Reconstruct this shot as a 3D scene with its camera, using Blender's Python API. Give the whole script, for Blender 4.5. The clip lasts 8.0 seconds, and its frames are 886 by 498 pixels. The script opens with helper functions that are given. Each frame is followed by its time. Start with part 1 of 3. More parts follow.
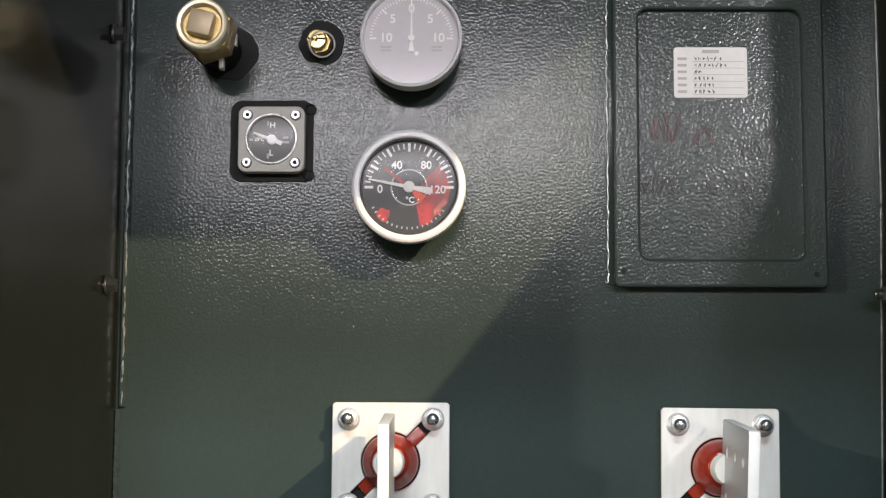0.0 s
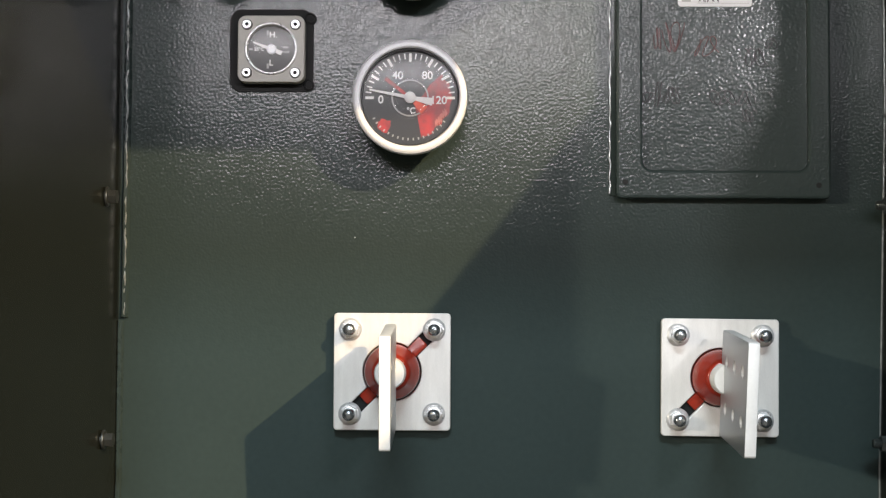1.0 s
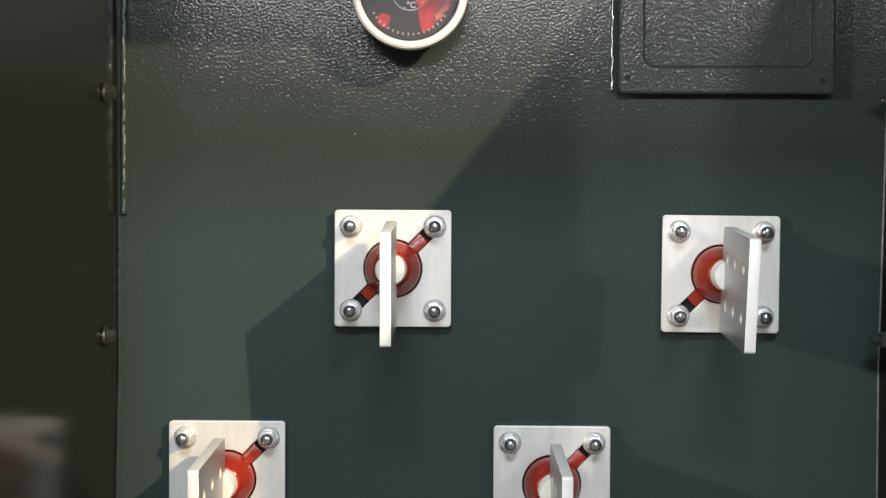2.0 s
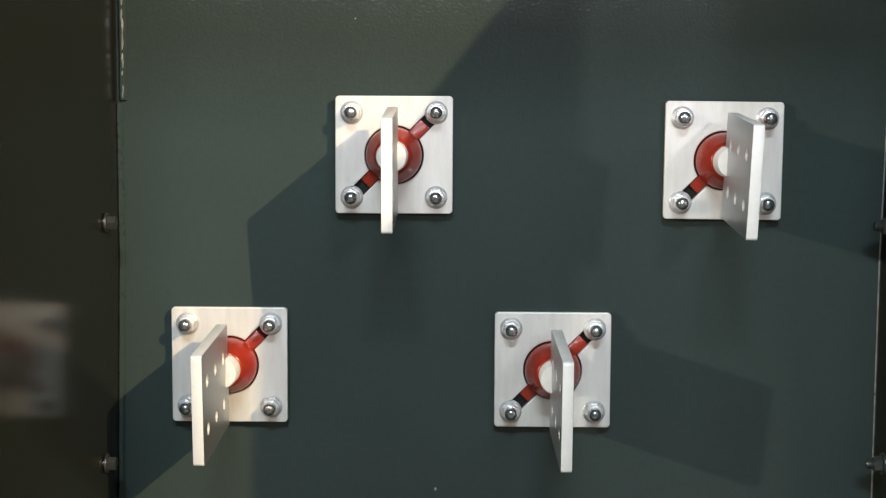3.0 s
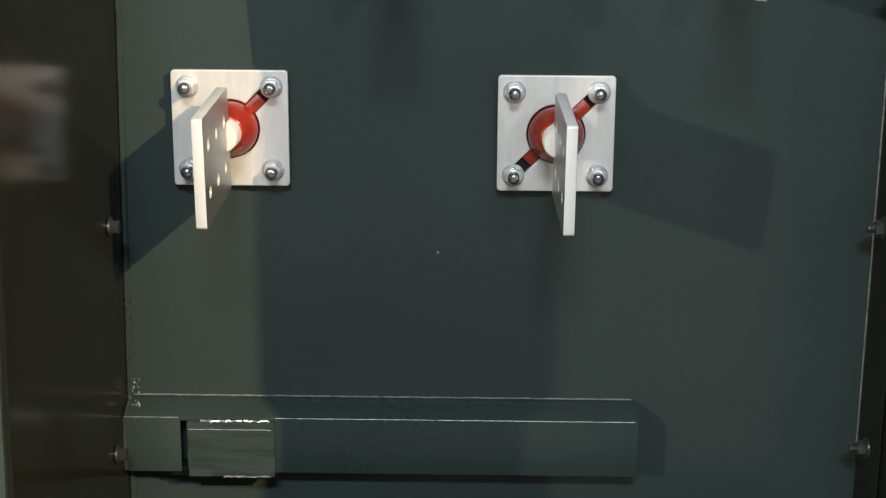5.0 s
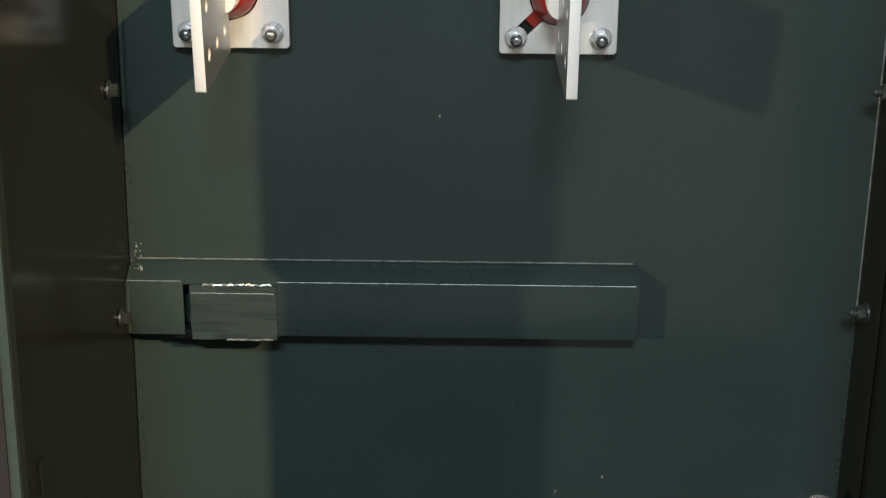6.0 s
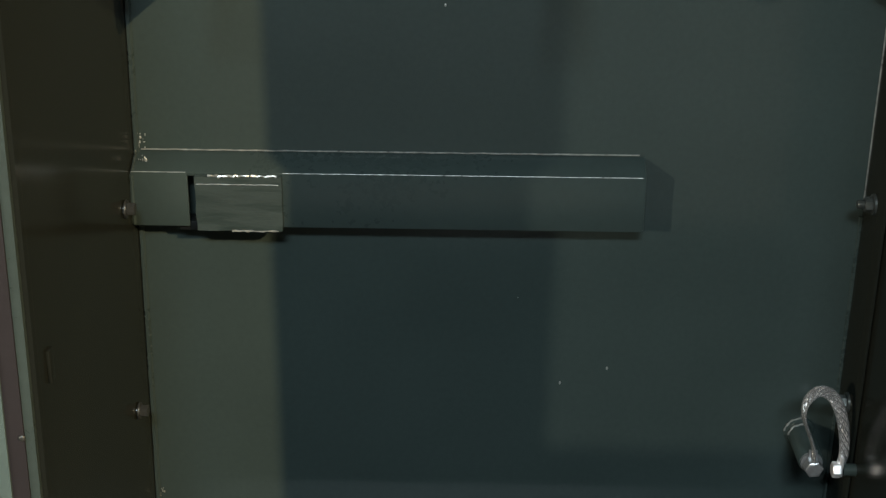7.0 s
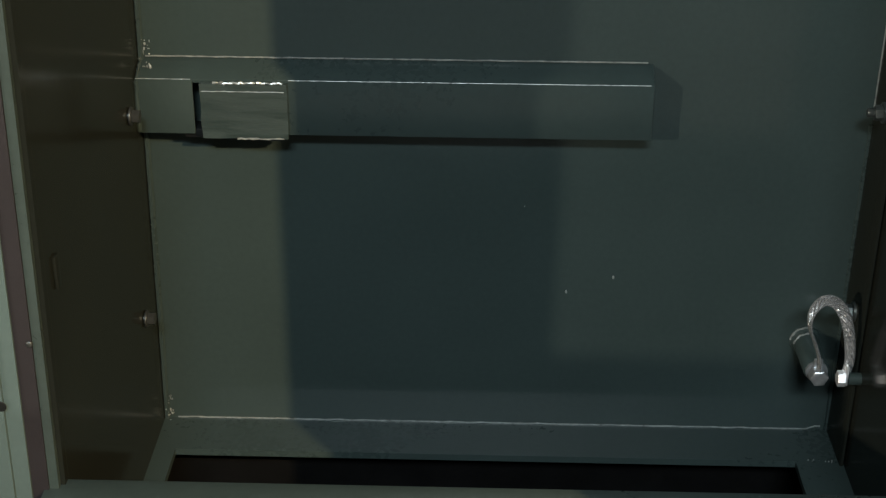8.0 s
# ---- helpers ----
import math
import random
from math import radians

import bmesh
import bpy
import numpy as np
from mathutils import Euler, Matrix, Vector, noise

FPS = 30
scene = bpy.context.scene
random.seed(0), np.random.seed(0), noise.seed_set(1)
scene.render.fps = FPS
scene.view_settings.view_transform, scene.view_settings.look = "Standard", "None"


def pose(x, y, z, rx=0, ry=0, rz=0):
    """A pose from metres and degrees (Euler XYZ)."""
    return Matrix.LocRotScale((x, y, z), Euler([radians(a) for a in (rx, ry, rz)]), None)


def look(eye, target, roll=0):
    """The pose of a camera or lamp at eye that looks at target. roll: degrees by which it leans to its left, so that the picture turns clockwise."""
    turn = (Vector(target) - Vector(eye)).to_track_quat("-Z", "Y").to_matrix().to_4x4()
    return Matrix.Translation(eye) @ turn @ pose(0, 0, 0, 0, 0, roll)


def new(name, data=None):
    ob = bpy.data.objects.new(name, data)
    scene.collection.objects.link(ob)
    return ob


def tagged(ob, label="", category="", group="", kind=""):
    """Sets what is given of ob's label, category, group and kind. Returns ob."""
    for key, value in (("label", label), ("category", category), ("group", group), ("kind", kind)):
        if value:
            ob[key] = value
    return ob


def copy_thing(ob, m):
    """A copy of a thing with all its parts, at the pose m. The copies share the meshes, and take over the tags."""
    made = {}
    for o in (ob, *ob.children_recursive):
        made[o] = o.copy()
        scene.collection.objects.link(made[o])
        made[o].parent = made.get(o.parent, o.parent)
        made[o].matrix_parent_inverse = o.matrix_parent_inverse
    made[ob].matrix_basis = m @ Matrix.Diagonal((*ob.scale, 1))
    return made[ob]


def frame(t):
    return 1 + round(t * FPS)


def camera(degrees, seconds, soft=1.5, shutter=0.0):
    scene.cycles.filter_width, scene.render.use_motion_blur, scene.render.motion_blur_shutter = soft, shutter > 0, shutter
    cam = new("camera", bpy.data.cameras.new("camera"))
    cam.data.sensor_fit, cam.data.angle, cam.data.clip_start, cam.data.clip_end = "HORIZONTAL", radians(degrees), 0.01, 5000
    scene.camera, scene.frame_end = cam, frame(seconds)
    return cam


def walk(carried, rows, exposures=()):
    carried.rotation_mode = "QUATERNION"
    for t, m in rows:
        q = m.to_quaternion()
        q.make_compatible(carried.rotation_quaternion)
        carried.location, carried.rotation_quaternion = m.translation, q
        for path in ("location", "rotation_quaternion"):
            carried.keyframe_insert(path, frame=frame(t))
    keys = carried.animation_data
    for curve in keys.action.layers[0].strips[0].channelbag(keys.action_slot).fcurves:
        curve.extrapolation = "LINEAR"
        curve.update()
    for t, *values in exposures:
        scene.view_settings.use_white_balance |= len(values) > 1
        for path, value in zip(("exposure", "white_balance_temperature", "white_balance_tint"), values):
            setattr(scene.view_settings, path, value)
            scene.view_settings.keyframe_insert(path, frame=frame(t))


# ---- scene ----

# camera: stands still on its feet and tilts down
cam = camera(33.6, 8.0, soft=1.3)
ROWS = [
    (0.0, 0.0002, -1.4551, 1.0004, 0.859, 6.485, 0.298),
    (0.5, 0.0009, -1.4563, 1.0059, 0.892, 4.55, 0.254),
    (1.0, 0.0008, -1.4541, 1.009, 0.914, 2.675, 0.298),
    (1.2, 0.0006, -1.4530, 1.008, 0.911, 1.96, 0.29),
    (2.3, 0.0011, -1.4477, 1.0056, 0.944, -2.55, 0.27),
    (2.5, 0.0014, -1.4463, 1.0071, 0.962, -3.459, 0.275),
    (3.0, 0.0, -1.4452, 1.0039, 0.93, -5.584, 0.264),
    (3.5, 0.0, -1.4422, 1.0043, 0.95, -7.685, 0.243),
    (4.0, -0.0006, -1.4387, 1.0019, 0.946, -9.929, 0.298),
    (4.5, -0.0015, -1.4375, 0.9989, 0.90, -12.134, 0.296),
    (4.7, -0.0018, -1.4365, 0.998, 0.90, -13.06, 0.305),
    (5.8, -0.0004, -1.4290, 0.9990, 1.015, -19.10, 0.335),
    (6.0, 0.0, -1.4279, 0.9992, 1.035, -20.041, 0.336),
    (6.5, -0.0009, -1.4262, 0.993, 1.006, -21.883, 0.331),
    (7.0, -0.0021, -1.4258, 0.9892, 1.164, -23.957, 0.345),
    (7.5, -0.0036, -1.4244, 0.9847, 1.278, -25.709, 0.33),
    (8.0, -0.0017, -1.4239, 0.9818, 1.438, -27.311, 0.328),
]
walk(cam, [(t, pose(x, y, z, 90 + pitch, 0, yaw) @ pose(0, 0, 0, 0, 0, roll)) for t, x, y, z, yaw, pitch, roll in ROWS],
     exposures=[(0.0, 0.0), (8.0, 0.0)])

GROUND = -0.06

# light: high-bay lamps, a row of tubes and a ceiling light of the hall
def area_lamp(name, at, target, size, watts, colour, shape="DISK"):
    data = bpy.data.lights.new(name, "AREA")
    data.shape, data.size, data.energy, data.color = shape, size, watts, colour
    ob = new(name, data)
    ob.matrix_world = look(at, target)
    return ob


area_lamp("hall_lamp_warm", (3.40, -4.5, 3.48), (0, 0, 0.9), 0.05, 455, (1.0, 0.75, 0.43))
area_lamp("hall_lamp_side", (-5.02, -4.5, 2.10), (0, 0, 0.9), 0.16, 195, (1.0, 0.89, 0.72))
tubes = area_lamp("hall_lamp_tubes", (-0.35, -8.0, 2.89), (-0.35, 0, 1.2), 2.9, 190, (1.0, 0.955, 1.0), "RECTANGLE")
tubes.data.size_y = 0.34
area_lamp("hall_lamp_far", (2.75, -8.0, 2.90), (0.1, 0, 1.0), 0.40, 185, (1.0, 0.955, 1.0))
high = area_lamp("hall_lamp_ceiling", (0.0, -10.0, 8.00), (0, 0, 0.7), 3.4, 970, (0.81, 0.94, 1.0), "RECTANGLE")
high.data.size_y = 0.9

world = bpy.data.worlds.new("world")
world.use_nodes = True
world.node_tree.nodes["Background"].inputs[0].default_value = (0.6, 0.7, 0.75, 1)
world.node_tree.nodes["Background"].inputs[1].default_value = 0.05
scene.world = world


# materials
def material(name, colour, rough=0.5, metal=0.0, vary=0.25, scale=9.0, fine=160.0, bump=0.0, bump_scale=300.0, spec=0.5,
             rough_vary=0.1, depth=0.001, coat=0.0, stretch=(1, 1, 1), bump_detail=1.5, smooth_below=None):
    """Colour with stains and grain at two scales, uneven gloss and fine relief."""
    m = bpy.data.materials.new(name)
    m.use_nodes = True
    nt = m.node_tree
    b = nt.nodes["Principled BSDF"]
    b.inputs["Metallic"].default_value = metal
    b.inputs["Specular IOR Level"].default_value = spec
    b.inputs["Coat Weight"].default_value = coat
    b.inputs["Coat Roughness"].default_value = 0.12
    tc = nt.nodes.new("ShaderNodeTexCoord")
    mp = nt.nodes.new("ShaderNodeMapping")
    mp.inputs["Scale"].default_value = stretch
    nt.links.new(tc.outputs["Object"], mp.inputs["Vector"])

    def noise_node(s, detail):
        n = nt.nodes.new("ShaderNodeTexNoise")
        n.inputs["Scale"].default_value, n.inputs["Detail"].default_value = s, detail
        nt.links.new(mp.outputs["Vector"], n.inputs["Vector"])
        return n.outputs["Fac"]

    def maths(op, a, bb):
        n = nt.nodes.new("ShaderNodeMath")
        n.operation = op
        for k, v in ((0, a), (1, bb)):
            if isinstance(v, (int, float)):
                n.inputs[k].default_value = v
            else:
                nt.links.new(v, n.inputs[k])
        return n.outputs[0]

    big, small = noise_node(scale, 4), noise_node(fine, 3)
    mixed = maths("ADD", maths("MULTIPLY", big, 0.65), maths("MULTIPLY", small, 0.35))
    ramp = nt.nodes.new("ShaderNodeValToRGB")
    lo = [c * (1 - vary) for c in colour]
    hi = [min(1, c * (1 + vary)) for c in colour]
    ramp.color_ramp.elements[0].position, ramp.color_ramp.elements[1].position = 0.3, 0.7
    ramp.color_ramp.elements[0].color, ramp.color_ramp.elements[1].color = (*lo, 1), (*hi, 1)
    nt.links.new(mixed, ramp.inputs[0])
    nt.links.new(ramp.outputs[0], b.inputs["Base Color"])
    nt.links.new(maths("ADD", maths("MULTIPLY", mixed, 2 * rough_vary), rough - rough_vary), b.inputs["Roughness"])
    if bump:
        bn = nt.nodes.new("ShaderNodeBump")
        bn.inputs["Strength"].default_value, bn.inputs["Distance"].default_value = bump, depth
        nt.links.new(noise_node(bump_scale, bump_detail), bn.inputs["Height"])
        if smooth_below:
            # the coat is coarse above and flows out smooth further down
            xyz, span = nt.nodes.new("ShaderNodeSeparateXYZ"), nt.nodes.new("ShaderNodeMapRange")
            span.interpolation_type = "SMOOTHSTEP"
            for k, v in zip(("From Min", "From Max", "To Min", "To Max"), (*smooth_below, 0.15 * bump, bump)):
                span.inputs[k].default_value = v
            nt.links.new(tc.outputs["Object"], xyz.inputs[0])
            nt.links.new(maths("ADD", xyz.outputs["Z"], maths("MULTIPLY", big, 0.2)), span.inputs["Value"])
            nt.links.new(span.outputs["Result"], bn.inputs["Strength"])
        nt.links.new(bn.outputs[0], b.inputs["Normal"])
    return m


GREEN = (0.034, 0.049, 0.047)
PAINT = material("green_paint", GREEN, 0.14, vary=0.12, scale=5, bump=0.18, bump_scale=390, depth=0.0012, rough_vary=0.03, spec=0.22, bump_detail=0.8, smooth_below=(0.98, 1.26))
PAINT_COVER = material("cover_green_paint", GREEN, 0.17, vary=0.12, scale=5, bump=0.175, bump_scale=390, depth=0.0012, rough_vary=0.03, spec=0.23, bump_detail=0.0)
PAINT_SMOOTH = material("smooth_green_paint", GREEN, 0.28, spec=0.26, vary=0.12, scale=6, rough_vary=0.05)
# darkened, browner copy of the green: the sides' shade is in its colour
PAINT_SHADED = material("shaded_green_paint", (0.0150, 0.0170, 0.0138), 0.17, spec=0.08, vary=0.12, scale=6, bump=0.02, bump_scale=60, depth=0.001, rough_vary=0.05)
PAINT_EDGE = material("pale_green_edge", (0.042, 0.059, 0.056), 0.3, vary=0.2, bump=0.1, bump_scale=120)
MASK = material("bare_black_patch", (0.008, 0.009, 0.009), 0.6, vary=0.3, bump=0.08, bump_scale=150, spec=0.25)
TEAL = material("teal_door_paint", (0.085, 0.122, 0.120), 0.4, vary=0.1, bump=0.05)
GASKET = material("brown_rubber_gasket", (0.017, 0.014, 0.017), 0.6, vary=0.2, bump=0.1)
PLATE = material("tinned_plate", (0.66, 0.645, 0.62), 0.45, metal=0.25, vary=0.10, scale=25, fine=400, bump=0.05, bump_scale=500, stretch=(6, 1, 1))
PALE_RIM = material("pale_tinned_rim", (0.76, 0.76, 0.755), 0.5, metal=0.15, vary=0.05, scale=60, fine=400)
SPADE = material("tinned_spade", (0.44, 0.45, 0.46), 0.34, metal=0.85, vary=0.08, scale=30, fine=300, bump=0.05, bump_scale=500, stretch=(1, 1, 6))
STEEL = material("zinc_nut", (0.74, 0.74, 0.75), 0.30, metal=0.55, vary=0.2, scale=80)
BOLT = material("dull_bolt", (0.075, 0.08, 0.078), 0.38, metal=0.7, vary=0.25, scale=90)
STUD_GREY = material("painted_stud", (0.07, 0.08, 0.077), 0.3, metal=0.5, vary=0.25, scale=90)
STEEL_DIM = material("worn_zinc_bolt", (0.36, 0.37, 0.38), 0.3, metal=0.7, vary=0.3, scale=90, bump=0.2, bump_scale=300)
STUD = material("dark_stud", (0.33, 0.35, 0.37), 0.24, metal=0.85, vary=0.3, scale=90)
RED = material("red_resin", (0.27, 0.022, 0.010), 0.22, vary=0.2, scale=30)
STEM = material("white_stem", (0.80, 0.79, 0.77), 0.4, metal=0.2, vary=0.06, scale=40)
BRASS = material("brass", (0.50, 0.36, 0.15), 0.35, metal=0.6, vary=0.2, scale=60, bump=0.05, bump_scale=400)
BRASS_PALE = material("pale_brass", (0.90, 0.82, 0.60), 0.35, metal=0.5, vary=0.12, scale=50)
BRASS_GOLD = material("yellow_brass", (0.74, 0.57, 0.25), 0.3, metal=0.6, vary=0.15, scale=60, bump=0.05, bump_scale=400)
BRASS_DULL = material("dull_brass", (0.56, 0.45, 0.30), 0.45, metal=0.25, vary=0.15, scale=60, bump=0.05, bump_scale=400)
TAPE = material("white_thread_tape", (0.7, 0.7, 0.68), 0.6, vary=0.1, scale=60)
BEZEL = material("silver_bezel", (0.87, 0.88, 0.91), 0.45, metal=0.1, vary=0.05, scale=30)
DIAL_BLACK = material("black_dial", (0.008, 0.009, 0.009), 0.4, vary=0.1)
DIAL_GREY = material("grey_dial", (0.56, 0.54, 0.57), 0.5, vary=0.05)
DIAL_DARK = material("dark_dial", (0.075, 0.076, 0.076), 0.45, vary=0.1)
WHITE = material("white_print", (0.88, 0.88, 0.87), 0.5, vary=0.03)
FAINT = material("faint_print", (0.42, 0.42, 0.42), 0.5, vary=0.03)
# red of the drag pointer, and of the reflection laid on the dial
SCARLET = material("red_hand_and_reflection", (0.34, 0.012, 0.012), 0.4, vary=0.7, scale=70)
PINK = material("pale_red_reflection", (0.55, 0.20, 0.18), 0.5, vary=0.3, scale=90)
ORANGE = material("orange_pointer", (0.8, 0.09, 0.03), 0.4, vary=0.05)
GREY_CASE = material("grey_cast_case", (0.50, 0.49, 0.45), 0.45, vary=0.1, scale=40, bump=0.06)
PAPER = material("white_paper", (0.80, 0.81, 0.83), 0.7, vary=0.05, scale=20, bump=0.05)
INK = material("dark_ink", (0.03, 0.03, 0.035), 0.7, vary=0.1)
INK_RED = material("red_ink", (0.10, 0.03, 0.03), 0.6, vary=0.2)
BRAID = material("braided_copper", (0.88, 0.86, 0.86), 0.24, metal=0.85, vary=0.35, scale=300, fine=900, bump=0.3, bump_scale=700, depth=0.001)
WELD = material("weld_bead", (0.045, 0.058, 0.053), 0.16, spec=1.0, vary=0.3, scale=60, bump=0.5, bump_scale=220, depth=0.002)
# pale colour carries the glints on painted welds and edges
PALE_GLINT = material("pale_glint_ridge", (0.36, 0.38, 0.37), 0.30, metal=0.55, vary=0.5, scale=120, bump=0.12, bump_scale=260, depth=0.002, spec=1.0)
WRINKLE = material("wrinkled_green_paint", GREEN, 0.20, vary=0.15, scale=6, bump=0.34, bump_scale=34, depth=0.003, rough_vary=0.05, stretch=(1, 1, 4), bump_detail=2.0)
CONCRETE = material("concrete", (0.14, 0.135, 0.13), 0.7, vary=0.2, scale=2, bump=0.1)
HALL = material("hall_wall_paint", (0.32, 0.34, 0.34), 0.8, vary=0.08, scale=0.7)
# near-black, so that the shade down in the pit is part of its colour
PIT_SHADE = material("shaded_pit", (0.004, 0.004, 0.004), 0.9, spec=0.05, vary=0.4, scale=20, bump=0.3, bump_scale=60)

def glass(name, rough, ior):
    m = bpy.data.materials.new(name)
    m.use_nodes = True
    nt = m.node_tree
    mix, clear, gloss, fres = (nt.nodes.new(k) for k in ("ShaderNodeMixShader", "ShaderNodeBsdfTransparent", "ShaderNodeBsdfGlossy", "ShaderNodeFresnel"))
    gloss.inputs["Roughness"].default_value = rough
    fres.inputs["IOR"].default_value = ior
    nt.links.new(fres.outputs[0], mix.inputs[0])
    nt.links.new(clear.outputs[0], mix.inputs[1])
    nt.links.new(gloss.outputs[0], mix.inputs[2])
    nt.links.new(mix.outputs[0], nt.nodes["Material Output"].inputs[0])
    return m


GLASS = glass("clear_cover", 0.12, 1.2)
GLASS_THICK = glass("moulded_clear_boss", 0.05, 1.5)


# mesh helpers
def empty(name, at=(0, 0, 0)):
    ob = new(name)
    ob.empty_display_size = 0.02
    ob.location = at
    return ob


def finish(bm, smooth=True, angle=35):
    bmesh.ops.recalc_face_normals(bm, faces=bm.faces)
    me = bpy.data.meshes.new("mesh")
    bm.to_mesh(me)
    bm.free()
    if smooth:
        me.shade_smooth()
        me.set_sharp_from_angle(angle=radians(angle))
    return me


def part(name, bm, mat, parent=None, label=""):
    me = bm if isinstance(bm, bpy.types.Mesh) else finish(bm)
    me.materials.clear()
    me.materials.append(mat)
    me.name = name
    ob = new(name, me)
    if parent:
        ob.parent = parent
    return tagged(ob, label)


def box(bm, x0, x1, y0, y1, z0, z1, bevel=0.0):
    r = bmesh.ops.create_cube(bm, size=1.0, matrix=Matrix.Translation(((x0 + x1) / 2, (y0 + y1) / 2, (z0 + z1) / 2)) @ Matrix.Diagonal((x1 - x0, y1 - y0, z1 - z0, 1)))
    if bevel:
        edges = list({e for v in r["verts"] for e in v.link_edges})
        bmesh.ops.bevel(bm, geom=edges, offset=bevel, segments=2, profile=0.5, affect="EDGES")
    return bm


def turned(bm, profile, at=(0, 0, 0), axis=(0, -1, 0), seg=32, phase=0.0):
    """A body of revolution; profile rows are (radius, distance along the axis)."""
    q = Vector(axis).to_track_quat("Z", "Y").to_matrix().to_4x4()
    m = Matrix.Translation(at) @ q
    rings = []
    for r, h in profile:
        if r <= 1e-6:
            rings.append([bm.verts.new(m @ Vector((0, 0, h)))])
        else:
            rings.append([bm.verts.new(m @ Vector((r * math.cos(phase + 2 * math.pi * k / seg), r * math.sin(phase + 2 * math.pi * k / seg), h))) for k in range(seg)])
    for a, b in zip(rings, rings[1:]):
        for k in range(seg):
            j = (k + 1) % seg
            if len(a) == 1 and len(b) == 1:
                continue
            if len(a) == 1:
                bm.faces.new((a[0], b[k], b[j]))
            elif len(b) == 1:
                bm.faces.new((a[k], a[j], b[0]))
            else:
                bm.faces.new((a[k], a[j], b[j], b[k]))
    return bm


def tube(bm, points, radius, seg=10, flat=1.0, wobble=0.0):
    """A round or flattened cord along points; radius may be a function of the index."""
    pts = [Vector(p) for p in points]
    rings = []
    for i, p in enumerate(pts):
        d = (pts[min(i + 1, len(pts) - 1)] - pts[max(i - 1, 0)]).normalized()
        side = d.cross(Vector((0, 1, 0)))
        side = side.normalized() if side.length > 0.1 else d.cross(Vector((1, 0, 0))).normalized()
        up = d.cross(side)
        r = radius * (1 + wobble * (random.random() - 0.5))
        rings.append([bm.verts.new(p + side * r * math.cos(2 * math.pi * k / seg) + up * r * flat * math.sin(2 * math.pi * k / seg)) for k in range(seg)])
    for a, b in zip(rings, rings[1:]):
        for k in range(seg):
            bm.faces.new((a[k], a[(k + 1) % seg], b[(k + 1) % seg], b[k]))
    bm.faces.new(rings[0])
    bm.faces.new(rings[-1][::-1])
    return bm


def curve_mesh(data, m):
    ob = bpy.data.objects.new("temporary", data)
    scene.collection.objects.link(ob)
    bpy.context.view_layer.update()
    me = bpy.data.meshes.new_from_object(ob.evaluated_get(bpy.context.evaluated_depsgraph_get()))
    bpy.data.objects.remove(ob)
    bpy.data.curves.remove(data)
    me.transform(m)
    return me


UP = pose(0, 0, 0, 90, 0, 0)  # a drawing's x to the right and y up, its front towards -y


def sheet(outlines, thick, bevel=0.0, at=(0, 0, 0)):
    """A flat plate cut to closed outlines (the later ones are holes), its back at `at`, its front towards -y."""
    data = bpy.data.curves.new("outline", "CURVE")
    data.dimensions, data.fill_mode = "2D", "BOTH"
    data.extrude, data.bevel_depth, data.bevel_resolution = thick / 2 - bevel, bevel, 1
    for o in outlines:
        s = data.splines.new("POLY")
        s.points.add(len(o) - 1)
        for p, (x, y) in zip(s.points, o):
            p.co = (x, y, 0, 1)
        s.use_cyclic_u = True
    me = curve_mesh(data, Matrix.Translation((at[0], at[1] - thick / 2, at[2])) @ UP)
    me.shade_smooth()
    me.set_sharp_from_angle(angle=radians(30))
    return me


def writing(text, size, at, turn=0.0, thick=0.0002):
    data = bpy.data.curves.new("writing", "FONT")
    data.body, data.size, data.align_x, data.align_y, data.extrude = text, size, "CENTER", "CENTER", thick
    data.offset = size * 0.02
    return curve_mesh(data, Matrix.Translation(at) @ UP @ pose(0, 0, 0, 0, 0, turn))


def rounded(w, h, r, n=6, cx=0.0, cy=0.0):
    pts = []
    for sx, sy, a0 in ((1, 1, 0), (-1, 1, 90), (-1, -1, 180), (1, -1, 270)):
        for k in range(n + 1):
            a = radians(a0 + 90 * k / n)
            pts.append((cx + sx * (w / 2 - r) + r * math.cos(a), cy + sy * (h / 2 - r) + r * math.sin(a)))
    return pts


def disc(r, n=48, cx=0.0, cy=0.0, a0=0.0):
    return [(cx + r * math.cos(a0 + 2 * math.pi * k / n), cy + r * math.sin(a0 + 2 * math.pi * k / n)) for k in range(n)]


def blob(r, wob, seed, n=56, sx=1.0, sy=1.0, cx=0.0, cy=0.0):
    """An uneven closed outline."""
    return [(cx + sx * q * math.cos(a), cy + sy * q * math.sin(a)) for a in (2 * math.pi * k / n for k in range(n))
            for q in (r * (1 + wob * noise.noise((2 * math.cos(a) + seed, 2 * math.sin(a), seed))),)]


# ---- the compartment of the transformer ----
def left_x(z):
    return -0.3445 - 0.0165 * max(0.0, min(1.0, (0.85 - z) / 0.85))


def right_x(z):
    return 0.4070 + 0.0080 * max(0.0, min(1.0, (z - 0.86) / 0.36))


